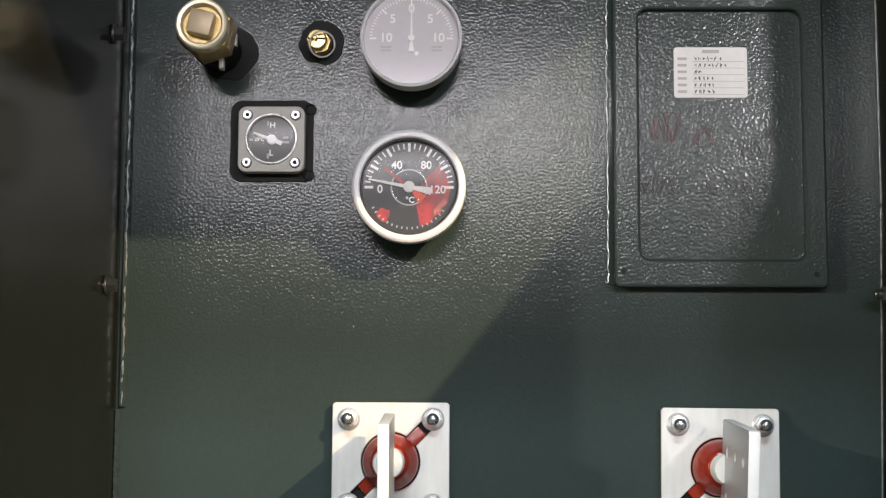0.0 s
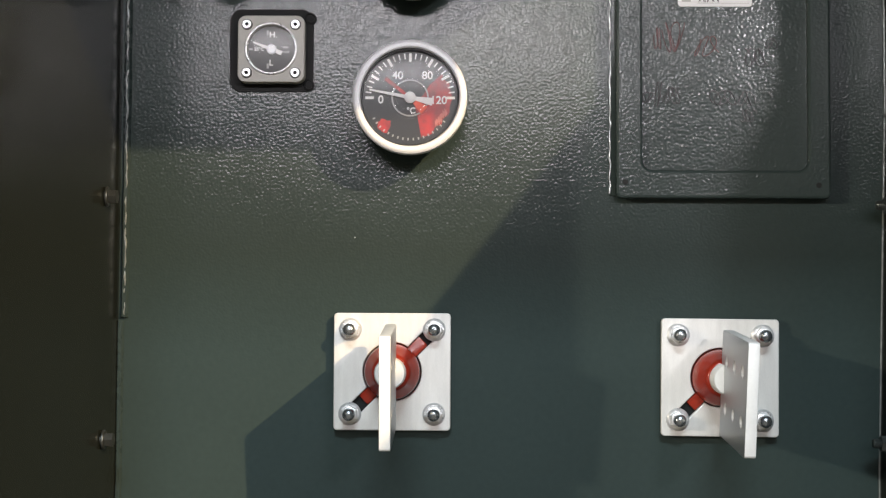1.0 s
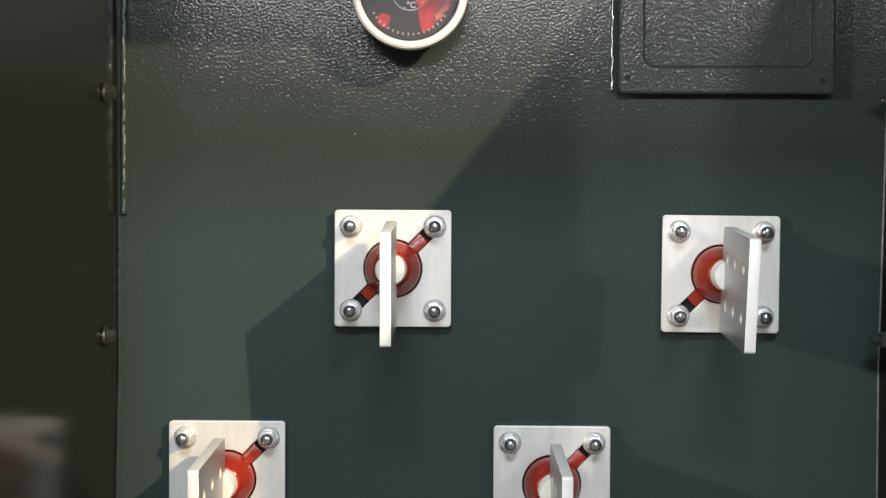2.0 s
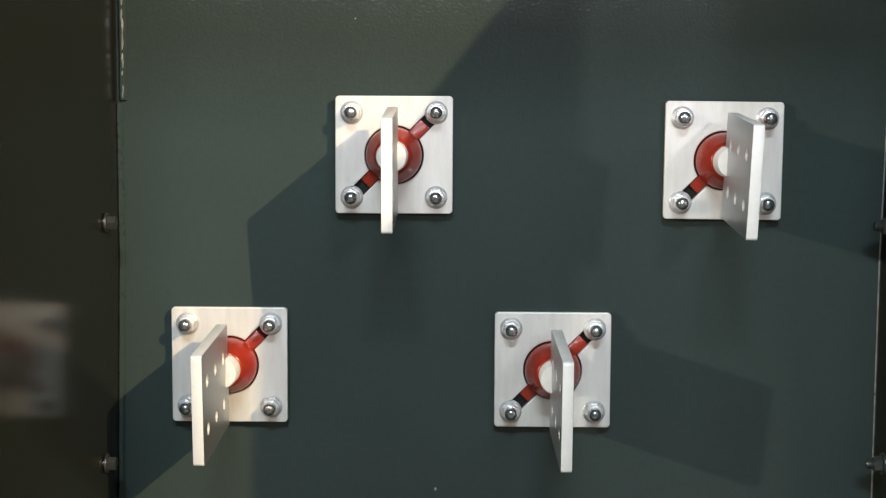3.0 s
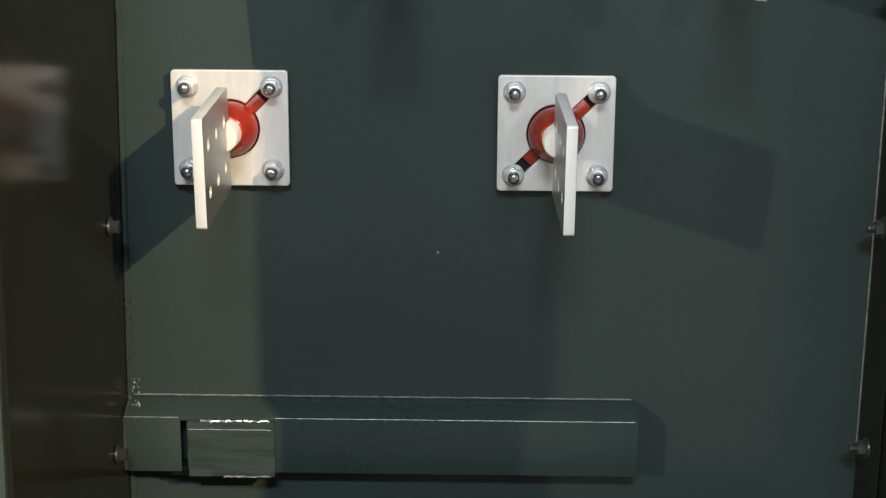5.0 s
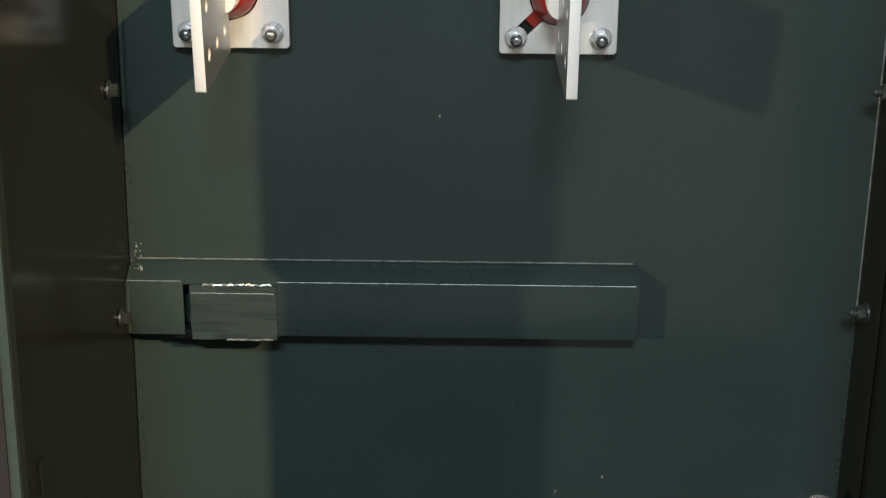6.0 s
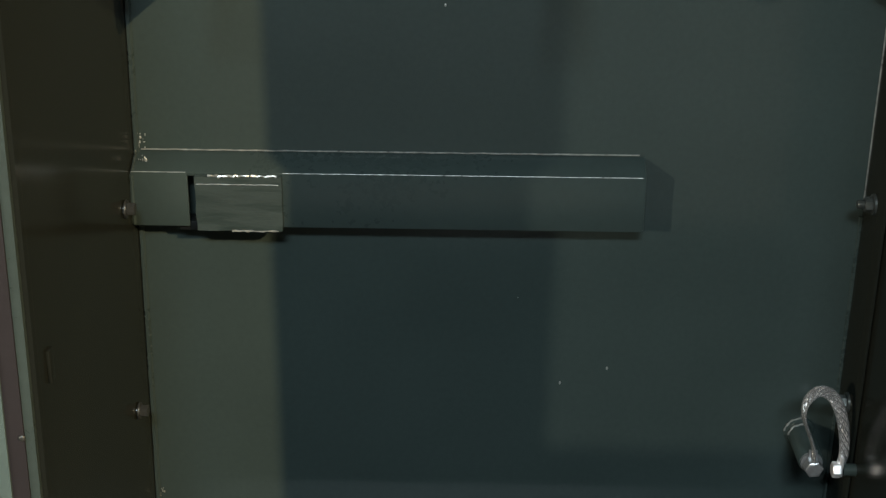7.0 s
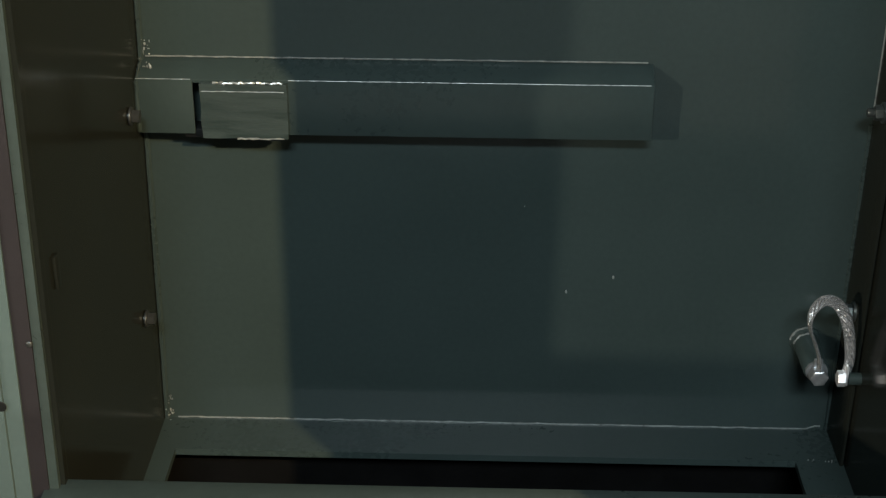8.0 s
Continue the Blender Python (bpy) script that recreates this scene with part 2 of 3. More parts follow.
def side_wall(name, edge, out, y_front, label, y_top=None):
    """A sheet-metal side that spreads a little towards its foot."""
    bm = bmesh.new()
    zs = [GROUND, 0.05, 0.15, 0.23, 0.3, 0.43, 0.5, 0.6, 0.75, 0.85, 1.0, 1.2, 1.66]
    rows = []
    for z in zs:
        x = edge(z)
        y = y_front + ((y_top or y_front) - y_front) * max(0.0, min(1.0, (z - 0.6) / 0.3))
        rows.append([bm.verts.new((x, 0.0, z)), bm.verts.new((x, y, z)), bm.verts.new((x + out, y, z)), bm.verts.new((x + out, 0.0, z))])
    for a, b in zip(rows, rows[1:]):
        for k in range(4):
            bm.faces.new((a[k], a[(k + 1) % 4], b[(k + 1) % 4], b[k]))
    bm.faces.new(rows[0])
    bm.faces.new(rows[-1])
    return tagged(part(name, bm, PAINT_SHADED), label, "wall", kind="structure")


bm = bmesh.new()
box(bm, -0.40, 0.48, 0.0, 0.02, 0.012, 1.66)
tagged(part("wall_back", bm, PAINT), "dark green glossy textured steel tank wall", "wall", kind="structure")
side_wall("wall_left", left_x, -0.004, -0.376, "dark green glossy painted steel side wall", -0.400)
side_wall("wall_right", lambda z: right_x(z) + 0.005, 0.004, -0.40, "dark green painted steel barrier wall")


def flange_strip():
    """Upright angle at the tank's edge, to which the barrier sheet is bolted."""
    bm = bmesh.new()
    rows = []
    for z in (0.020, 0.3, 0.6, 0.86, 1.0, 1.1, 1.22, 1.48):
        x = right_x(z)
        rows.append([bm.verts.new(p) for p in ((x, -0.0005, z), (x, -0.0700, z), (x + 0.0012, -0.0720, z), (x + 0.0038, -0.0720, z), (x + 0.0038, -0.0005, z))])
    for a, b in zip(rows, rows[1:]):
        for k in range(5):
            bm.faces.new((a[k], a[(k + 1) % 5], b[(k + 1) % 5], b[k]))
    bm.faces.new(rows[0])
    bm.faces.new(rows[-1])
    return tagged(part("flange_strip", bm, PAINT_SHADED), "upright dark green steel flange at the tank edge", "flange", kind="structure")


flange_strip()

bm = bmesh.new()
box(bm, -0.42, 0.56, -0.800, 0.02, 1.660, 1.664)
box(bm, -0.42, 0.56, -0.804, -0.800, 1.587, 1.664)
tagged(part("ceiling", bm, PAINT_SMOOTH), "dark green painted steel hood over the compartment", "hood", kind="structure")

# base plate with its opening, the sill and the jamb
bm = bmesh.new()
box(bm, -0.362, 0.412, -0.0645, 0.0, 0.012, 0.020)
box(bm, -0.362, -0.337, -0.372, -0.0645, 0.012, 0.020)
box(bm, 0.360, 0.412, -0.372, -0.0645, 0.012, 0.020)
tagged(part("base_plate", bm, PAINT_SMOOTH), "dark green painted base flange round the cable opening", "base plate", kind="structure")

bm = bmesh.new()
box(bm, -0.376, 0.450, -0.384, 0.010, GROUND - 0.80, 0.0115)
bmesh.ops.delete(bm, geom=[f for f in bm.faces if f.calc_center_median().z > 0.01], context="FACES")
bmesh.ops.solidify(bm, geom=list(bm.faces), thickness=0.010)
tagged(part("cable_pit", bm, PIT_SHADE), "cable pit under the compartment, its shade in the black colour", "pit", kind="structure")
bm = bmesh.new()
box(bm, -0.375, 0.446, -0.420, -0.376, GROUND, 0.207, 0.003)
box(bm, -0.375, 0.446, -0.426, -0.4195, 0.15, 0.213, 0.002)
tagged(part("sill", bm, PAINT_EDGE), "painted steel front sill of the compartment", "sill", kind="structure")



def jamb_strip(name, mat, d0, d1, y0, y1, label, category):
    """An upright strip that follows the lean of the left wall."""
    bm = bmesh.new()
    rows = []
    for z in [0.0, 0.1, 0.2, 0.3, 0.4, 0.5, 0.6, 0.7, 0.85, 1.2, 1.48]:
        x = left_x(z)
        rows.append([bm.verts.new(p) for p in ((x + d0, y0, z), (x + d1, y0, z), (x + d1, y1, z), (x + d0, y1, z))])
    for a, b in zip(rows, rows[1:]):
        for k in range(4):
            bm.faces.new((a[k], a[(k + 1) % 4], b[(k + 1) % 4], b[k]))
    bm.faces.new(rows[0])
    bm.faces.new(rows[-1])
    bmesh.ops.bevel(bm, geom=[e for e in bm.edges if abs(e.verts[0].co.z - e.verts[1].co.z) > 0.01 and e.is_manifold], offset=0.001, segments=2, affect="EDGES")
    return tagged(part(name, bm, mat), label, category, kind="structure")


jamb_strip("trim", PAINT_EDGE, -0.0125, -0.0045, -0.392, -0.3765, "pale green folded edge of the door jamb", "trim")
jamb_strip("jamb", PAINT_SHADED, -0.0050, -0.0002, -0.386, -0.3765, "dark green door jamb of the compartment", "jamb")
jamb_strip("gasket", GASKET, -0.0270, -0.0127, -0.394, -0.380, "dark brown rubber door seal strip", "gasket")
jamb_strip("trim", TEAL, -0.0412, -0.0272, -0.3965, -0.385, "folded grey-green inner edge of the open door", "trim")
jamb_strip("door_1", TEAL, -0.2500, -0.0414, -0.400, -0.385, "open grey-green painted steel cabinet door", "door")


def bead(name, points, r, label, wobble=0.8, mat=PALE_GLINT):
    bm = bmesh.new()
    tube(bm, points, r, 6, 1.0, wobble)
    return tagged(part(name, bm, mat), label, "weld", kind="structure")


def jitter(p, d):
    return tuple(c + d * (random.random() - 0.5) for c in p)


bead("weld_bead", [jitter((left_x(z) + 0.0065, -0.0042, z), 0.0018) for z in np.arange(1.008, 1.48, 0.005)], 0.0008, "glossy green weld seam in the corner", 1.3)
bead("weld_bead", [(left_x(z) + 0.0062, -0.0010, z) for z in np.arange(1.008, 1.48, 0.012)], 0.0036, "painted lip of the corner seam", 0.2, PAINT_SMOOTH)
bead("weld_bead", [jitter((left_x(z) + 0.0026, -0.0016, z), 0.0004) for z in np.arange(0.02, 1.012, 0.012)], 0.0034, "smooth painted seam in the corner", 0.12, PAINT_SMOOTH)
bead("weld_bead", [(right_x(z) - 0.0012, -0.001, z) for z in np.arange(0.02, 0.42, 0.02)], 0.0022, "smooth painted seam in the corner", 0.2, PAINT_SMOOTH)
bead("weld_bead", [(right_x(z) - 0.0004, -0.001, z) for z in np.arange(0.42, 1.48, 0.02)], 0.0009, "thin bright painted seam in the corner", 0.2)
bead("weld_bead", [(x, -0.0006, 0.4645 + 0.0004 * noise.noise((x * 60, 0, 0))) for x in np.arange(-0.345, 0.1735, 0.003)], 0.0008, "painted weld along the bracket", 0.3)
bead("weld_bead", [(x, -0.0006, 0.0208 + 0.0006 * noise.noise((x * 60, 5, 0)) + 0.004 * max(0.0, min(1.0, (x - 0.383) / 0.010))) for x in np.arange(-0.345, 0.400, 0.003)], 0.0009, "painted weld along the base flange", 0.3)

# hall around: floor, walls and roof
bm = bmesh.new()
box(bm, -9, 9, -14, -0.384, GROUND - 0.1, GROUND)
box(bm, -9, 9, 0.010, 3, GROUND - 0.1, GROUND)
box(bm, -9, -0.376, -0.384, 0.010, GROUND - 0.1, GROUND)
box(bm, 0.450, 9, -0.384, 0.010, GROUND - 0.1, GROUND)
tagged(part("floor", bm, CONCRETE), "grey concrete factory hall floor", "floor", kind="structure")
for nm, b6 in (("wall_north", (-9, 9, 3, 3.2, GROUND, 8.4)), ("wall_south", (-9, 9, -14.2, -14, GROUND, 8.4)), ("wall_east", (9, 9.2, -14, 3, GROUND, 8.4)), ("wall_west", (-9.2, -9, -14, 3, GROUND, 8.4))):
    bm = bmesh.new()
    box(bm, *b6)
    tagged(part(nm, bm, HALL), "plain grey painted hall wall", "wall", kind="structure")
bm = bmesh.new()
box(bm, -9, 9, -14, 3, 8.4, 8.6)
tagged(part("roof", bm, HALL), "plain grey hall roof", "roof", kind="structure")
# unseen wall, added to block the tubes below mid height of the tank wall
bm = box(bmesh.new(), -4.0, 4.0, -5.16, -5.00, GROUND, 2.11)
tagged(part("light_block_wall", bm, HALL), "added unseen grey wall that keeps the tubes' light off the lower tank wall", "wall", kind="structure")

# unseen low wall, added to block the side lamp near the base
bm = box(bmesh.new(), -1.60, -0.50, -0.80, -0.74, GROUND, 0.440)
tagged(part("light_block_wall", bm, HALL), "added unseen low grey wall that shades the foot of the tank wall", "wall", kind="structure")

# second door leaf, unseen, added beside the compartment and outlined for the warm lamp's shadow
bm = bmesh.new()
vs = [bm.verts.new((x, y, z)) for x in (0.54, 0.555) for y, z in ((-0.405, 0.02), (-0.405, 1.478), (-0.56, 1.508), (-0.939, 1.352), (-0.939, 0.02))]
for f in ((0, 1, 2, 3, 4), (5, 6, 7, 8, 9), (0, 1, 6, 5), (1, 2, 7, 6), (2, 3, 8, 7), (3, 4, 9, 8), (4, 0, 5, 9)):
    bm.faces.new([vs[k] for k in f])
tagged(part("unseen_door", bm, TEAL), "open grey-green painted steel cabinet door", "door", kind="structure")


# ---- bushings ----
def nut_set(parent, x, z, y0, turn, stud=0.0115):
    """Washer, hex nut and stud end."""
    bolt = part("nut", turned(bmesh.new(), [(0, 0), (0.0088, 0), (0.0088, 0.0062), (0.0080, 0.0076), (0.0062, 0.0080), (0, 0.0080)], (x, y0 - 0.0022, z), seg=6, phase=turn), STEEL, parent)
    part("washer", turned(bmesh.new(), [(0, 0), (0.0108, 0), (0.0112, 0.0005), (0.0111, 0.0012), (0.0092, 0.0026), (0, 0.0026)], (x, y0, z), seg=28), STEEL, bolt)
    part("stud", turned(bmesh.new(), [(0, 0), (0.0060, 0), (0.0060, stud - 0.0012), (0.0054, stud), (0.0040, stud + 0.0014), (0.0020, stud + 0.0021), (0, stud + 0.0022)], (x, y0 - 0.008, z), seg=24), STUD, bolt)


def keyhole(r, w, reach):
    """Round hole with a slot across both ways, before it is turned."""
    a0 = math.asin(w / 2 / r)
    pts = [(reach, w / 2)]
    pts += [(r * math.cos(a), r * math.sin(a)) for a in np.linspace(a0, math.pi - a0, 24)]
    pts += [(-reach, w / 2), (-reach, -w / 2)]
    pts += [(r * math.cos(a), r * math.sin(a)) for a in np.linspace(math.pi + a0, 2 * math.pi - a0, 24)]
    pts += [(reach, -w / 2)]
    return pts


def turn2(pts, deg):
    c, s = math.cos(radians(deg)), math.sin(radians(deg))
    return [(x * c - y * s, x * s + y * c) for x, y in pts]


def bushing():
    b = empty("bushing")
    part("clamp_plate", sheet([rounded(0.113, 0.113, 0.0030), turn2(keyhole(0.0298, 0.0150, 0.0520), 45)], 0.0065, 0.0009, (0, -0.0055, 0)), PLATE, b, "tinned square clamp plate")
    body = part("insulator", turned(bmesh.new(), [(0, 0), (0.0272, 0), (0.0277, 0.010), (0.0275, 0.015), (0.0266, 0.0195), (0.0250, 0.0235), (0.0228, 0.0270), (0.0205, 0.0310), (0.0186, 0.0350), (0.0170, 0.0375), (0.0150, 0.0385), (0, 0.0385)], (0, -0.0006, 0), seg=56), RED, b, "glossy red resin insulator")
    bm = bmesh.new()
    box(bm, -0.0400, 0.0430, -0.0100, -0.0050, -0.0062, 0.0062, 0.0016)
    bm.transform(pose(0, 0, 0, 0, -45, 0))
    part("locking_arm", bm, RED, body)
    part("stem", turned(bmesh.new(), [(0, 0), (0.0150, 0), (0.0148, 0.0268), (0.0138, 0.0283), (0, 0.0284)], (0, -0.034, 0), seg=40), STEM, b, "pale round conductor stem")
    # black sheet added behind the plate to give the slot its shade
    part("gasket", sheet([rounded(0.1085, 0.1085, 0.004)], 0.0046, 0.0006, (0, -0.0002, 0)), MASK, b, "added black sheet that holds the shade in the slot")
    # flat spade with six holes, standing on edge
    holes = [disc(0.0066, 18, u, v) for u in (-0.072, -0.112, -0.152) for v in (-0.022, 0.022)]
    outline = rounded(0.127, 0.0995, 0.0022, 3, -0.1112, 0)
    me = sheet([outline, *holes], 0.0102, 0.0008)
    me.transform(pose(0, -0.048, -0.0035, 4.4, 0, 0) @ Matrix.Translation((-0.0051, 0.048, 0)) @ pose(0, 0, 0, 0, 0, 90))
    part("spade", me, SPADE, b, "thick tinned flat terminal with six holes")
    # the narrow rim and the drilled holes are paler than the flat faces
    me.materials.append(PALE_RIM)
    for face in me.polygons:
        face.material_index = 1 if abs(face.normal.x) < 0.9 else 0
    for k, (x, z) in enumerate(((-0.0412, 0.0412), (0.0412, 0.0412), (-0.0412, -0.0412), (0.0412, -0.0412))):
        nut_set(b, x, z, -0.012, 0.3 + 1.7 * k)
    return tagged(b, "low-voltage bushing with square plate, red insulator and flat terminal", "bushing", "bushings on the tank wall")


B0 = bushing()
B0.location = (-0.0715, 0, 0.9557)
MADE = [B0] + [copy_thing(B0, pose(x, 0, z, 0, lean, 0)) for x, z, lean in ((0.2493, 0.9517, 0.4), (-0.2343, 0.7472, 0.0), (0.0855, 0.7442, 0.0))]
for thing, turn, tip in zip(MADE, (0.6, 0.0, -0.8, 1.3), (0.0, 1.2, 0.0, 0.0)):
    for child in thing.children:
        if child.name.startswith("spade"):
            child.matrix_basis = pose(0, 0, 0, 0, tip, turn)


# ---- bolts of the side walls ----
def wall_bolt():
    b = empty("hex_bolt")
    part("head", turned(bmesh.new(), [(0, 0.0035), (0.0070, 0.0035), (0.0070, 0.0100), (0.0070, 0.0112), (0, 0.0112)], axis=(1, 0, 0), seg=6, phase=0.3), BOLT, b)
    part("washer", turned(bmesh.new(), [(0, 0.0012), (0.0095, 0.0012), (0.0097, 0.0020), (0.0092, 0.0033), (0, 0.0034)], axis=(1, 0, 0), seg=24), BOLT, b)
    part("spacer", turned(bmesh.new(), [(0, -0.004), (0.0058, -0.004), (0.0058, 0.0014), (0, 0.0014)], axis=(1, 0, 0), seg=16), STUD, b)
    return tagged(b, "zinc hex bolt with washer in the side wall", "bolt", "bolts of the side wall")


def wall_stud():
    b = empty("stud_bolt")
    part("nut", turned(bmesh.new(), [(0, 0.003), (0.0082, 0.003), (0.0082, 0.0095), (0.0074, 0.0105), (0, 0.0105)], axis=(-1, 0, 0), seg=6, phase=0.2), STUD_GREY, b)
    part("washer", turned(bmesh.new(), [(0, -0.001), (0.0110, -0.001), (0.0110, 0.0026), (0, 0.0030)], axis=(-1, 0, 0), seg=24), STUD_GREY, b)
    prof = [(0, 0)] + [(0.0044 if k % 2 else 0.0049, 0.009 + 0.0006 * k) for k in range(14)] + [(0.0038, 0.0178), (0, 0.0179)]
    part("thread", turned(bmesh.new(), prof, axis=(-1, 0, 0), seg=16), STUD_GREY, b)
    return tagged(b, "dark threaded stud with nut through the barrier", "bolt", "studs of the barrier wall")


first = wall_bolt()
first.location = (left_x(1.369), -0.06, 1.369)
for z in (1.123, 0.8914, 0.6582, 0.4215, 0.1865):
    copy_thing(first, pose(left_x(z), -0.06, z, 40 * z, 0, 0))
first = wall_stud()
first.location = (right_x(1.119), -0.039, 1.119)
for z in (0.8908, 0.6590, 0.4290, 0.1990):
    copy_thing(first, pose(right_x(z), -0.039, z, 70 * z, 0, 0))


# ---- gauges ----
def ring_profile(r_out, r_in, back, front, lip=0.002):
    return [(r_in, back), (r_out - lip, back), (r_out, back + lip), (r_out, front - lip), (r_out - lip * 0.7, front - lip * 0.3), (r_out - lip * 1.6, front), (r_in + lip * 0.6, front - lip * 0.2), (r_in, front - lip), (r_in, back)]


def bar(x0, y0, x1, y1, w):
    """A thin printed bar between two points of a drawing."""
    d = Vector((x1 - x0, y1 - y0)).normalized()
    n = Vector((-d.y, d.x)) * w / 2
    return [(x0 + n.x, y0 + n.y), (x1 + n.x, y1 + n.y), (x1 - n.x, y1 - n.y), (x0 - n.x, y0 - n.y)]


def polar(r, deg):
    return r * math.cos(radians(deg)), r * math.sin(radians(deg))


def needle(l0, l1, w0, w1, deg):
    return turn2([(-l0, -w0), (-l0, w0), (-l0 * 0.3, w1 * 1.3), (l1, w1 * 0.5), (l1, -w1 * 0.5), (-l0 * 0.3, -w1 * 1.3)], deg)


def temperature_gauge(at):
    g = empty("temperature_gauge", at)
    part("case", turned(bmesh.new(), [(0, 0), (0.036, 0), (0.036, 0.018), (0.050, 0.022), (0.0515, 0.050), (0, 0.050)], seg=64), STUD, g)
    part("bezel", turned(bmesh.new(), ring_profile(0.0548, 0.0474, 0.044, 0.062), seg=72), BEZEL, g, "satin silver bezel ring")
    part("inner_ring", turned(bmesh.new(), ring_profile(0.0475, 0.0456, 0.049, 0.0575, 0.0006), seg=72), DIAL_BLACK, g)
    d = part("dial", sheet([disc(0.0465, 72)], 0.001, 0, (0, -0.050, 0)), DIAL_BLACK, g, "black dial with white degree scale")
    for k in range(25):
        a = 180 - 180 * k / 24
        major = k % 4 == 0
        part("mark", sheet([bar(*polar(0.0348 if major else 0.0375, a), *polar(0.0432, a), 0.0026 if major else 0.0014)], 0.0003, 0, (0, -0.0513, 0)), WHITE, d)
    for text, x, z in (("0", -0.0282, -0.0020), ("40", -0.0120, 0.0215), ("80", 0.0165, 0.0215), ("120", 0.0275, -0.0025)):
        part("numeral", writing(text, 0.0108, (x, -0.0512, z)), WHITE, d)
    part("unit_mark", writing("\u00b0C", 0.0080, (0.0010, -0.0512, -0.0125)), WHITE, d)
    # the cover's red reflection, laid on the dial as a coloured patch
    edge = [polar(0.0405 - 0.010 * abs(noise.noise((0.05 * a, 2.0, 0.0))), a) for a in range(-74, 40, 3)]
    sector = [(0.004, -0.006), (0.007, -0.017), *edge, (0.019, 0.013), (0.013, 0.003)]
    part("red_reflection", sheet([sector], 0.0003, 0, (0, -0.0510, 0)), SCARLET, d, "red reflection in the cover, put on the dial as a patch")
    # highlights within the red reflection, as small pale patches
    for k in range(5):
        part("pale_reflection", sheet([blob(0.0022, 0.8, 1.7 * k, 24, 0.7, 1.6, 0.0255 + 0.0022 * k, -0.0235 + 0.0024 * k)], 0.0003, 0, (0, -0.0512, 0)), PINK, d)
    part("red_mark", sheet([blob(0.0065, 0.5, 3.0, 30, cx=-0.0250, cy=-0.0270)], 0.0003, 0, (0, -0.0510, 0)), SCARLET, d)
    for k in range(17):
        a = -150 + 7.2 * k
        part("print_bar", sheet([bar(*polar(0.0388, a), *polar(0.0412, a), 0.0013)], 0.0003, 0, (0, -0.0513, 0)), FAINT, d)
    part("centre_ring", sheet([disc(0.0180, 48), disc(0.0166, 48)], 0.0004, 0, (0, -0.0511, 0)), FAINT, d)
    part("drag_hand", sheet([needle(0.030, 0.0, 0.0018, 0.0012, 142 + 180)], 0.0005, 0, (0, -0.0522, 0)), SCARLET, g, "red drag pointer")
    part("drag_tab", sheet([turn2([(0.006, -0.0022), (0.0185, -0.0048), (0.0185, 0.0048), (0.006, 0.0022)], -42)], 0.0006, 0, (0, -0.0526, 0)), ORANGE, g, "orange pointer tail")
    part("needle", sheet([needle(0.0220, 0.0400, 0.0038, 0.0016, 169)], 0.0006, 0, (0, -0.0536, 0)), WHITE, g, "white pointer near zero")
    part("hub", turned(bmesh.new(), [(0, 0.050), (0.0052, 0.050), (0.0056, 0.0555), (0.0046, 0.0562), (0, 0.0563)], seg=28), WHITE, g, "white hub cap")
    cover = part("cover", turned(bmesh.new(), [(0, 0.0580), (0.036, 0.0577), (0.0460, 0.0572)], seg=64), GLASS, g, "clear domed cover")
    boss = part("cover_boss", turned(bmesh.new(), [(0.0215, 0.0579), (0.0205, 0.0592), (0.0188, 0.0602), (0.0168, 0.0606), (0.0148, 0.0602), (0.0134, 0.0590), (0.0128, 0.0579)], seg=64), GLASS_THICK, cover, "moulded ring in the cover")
    boss.visible_shadow = False
    cover.visible_shadow = False
    return tagged(g, "round oil temperature gauge with black dial and silver bezel", "gauge")


def pressure_gauge(at):
    g = empty("pressure_vacuum_gauge", at)
    part("case", turned(bmesh.new(), [(0, 0), (0.012, 0), (0.012, 0.010), (0.044, 0.014), (0.0475, 0.020), (0.0475, 0.044), (0, 0.044)], seg=64), STUD, g)
    part("bezel", turned(bmesh.new(), ring_profile(0.0500, 0.0468, 0.030, 0.054, 0.0014), seg=72), BEZEL, g, "pale glossy bezel ring")
    d = part("dial", sheet([disc(0.0467, 72)], 0.001, 0, (0, -0.044, 0)), DIAL_GREY, g, "grey dial with white marks")
    for k in range(41):
        a = 180 - 4.5 * k
        major = k % 10 == 0
        part("mark", sheet([bar(*polar(0.0345 if major else 0.0372 if k % 5 == 0 else 0.0385, a), *polar(0.0412, a), 0.0017 if major else 0.0010)], 0.0003, 0, (0, -0.0451, 0)), WHITE, d)
    for text, x, z in (("0", 0.0, 0.0300), ("5", -0.0185, 0.0195), ("5", 0.0185, 0.0195), ("10", -0.0250, 0.0005), ("10", 0.0265, 0.0005)):
        part("numeral", writing(text, 0.0125, (x, -0.0452, z)), WHITE, d)
    for x in (-0.0250, 0.0250):
        for z in (-0.0085, -0.0120):
            part("print_bar", sheet([bar(x - 0.0052, z, x + 0.0052, z, 0.0018)], 0.0003, 0, (0, -0.0451, 0)), FAINT, d)
    part("dot", sheet([disc(0.0022, 20, 0.0052, -0.0150)], 0.0003, 0, (0, -0.0451, 0)), WHITE, d)
    part("needle", sheet([needle(0.0135, 0.0330, 0.0030, 0.0010, 90)], 0.0006, 0, (0, -0.0466, 0)), WHITE, g, "white pointer at zero")
    part("hub", turned(bmesh.new(), [(0, 0.044), (0.0032, 0.044), (0.0032, 0.0485), (0, 0.0487)], seg=24), WHITE, g)
    cover = part("cover", turned(bmesh.new(), [(0, 0.0508), (0.030, 0.0507), (0.0470, 0.0505)], seg=64), GLASS, g, "clear cover")
    cover.visible_shadow = False
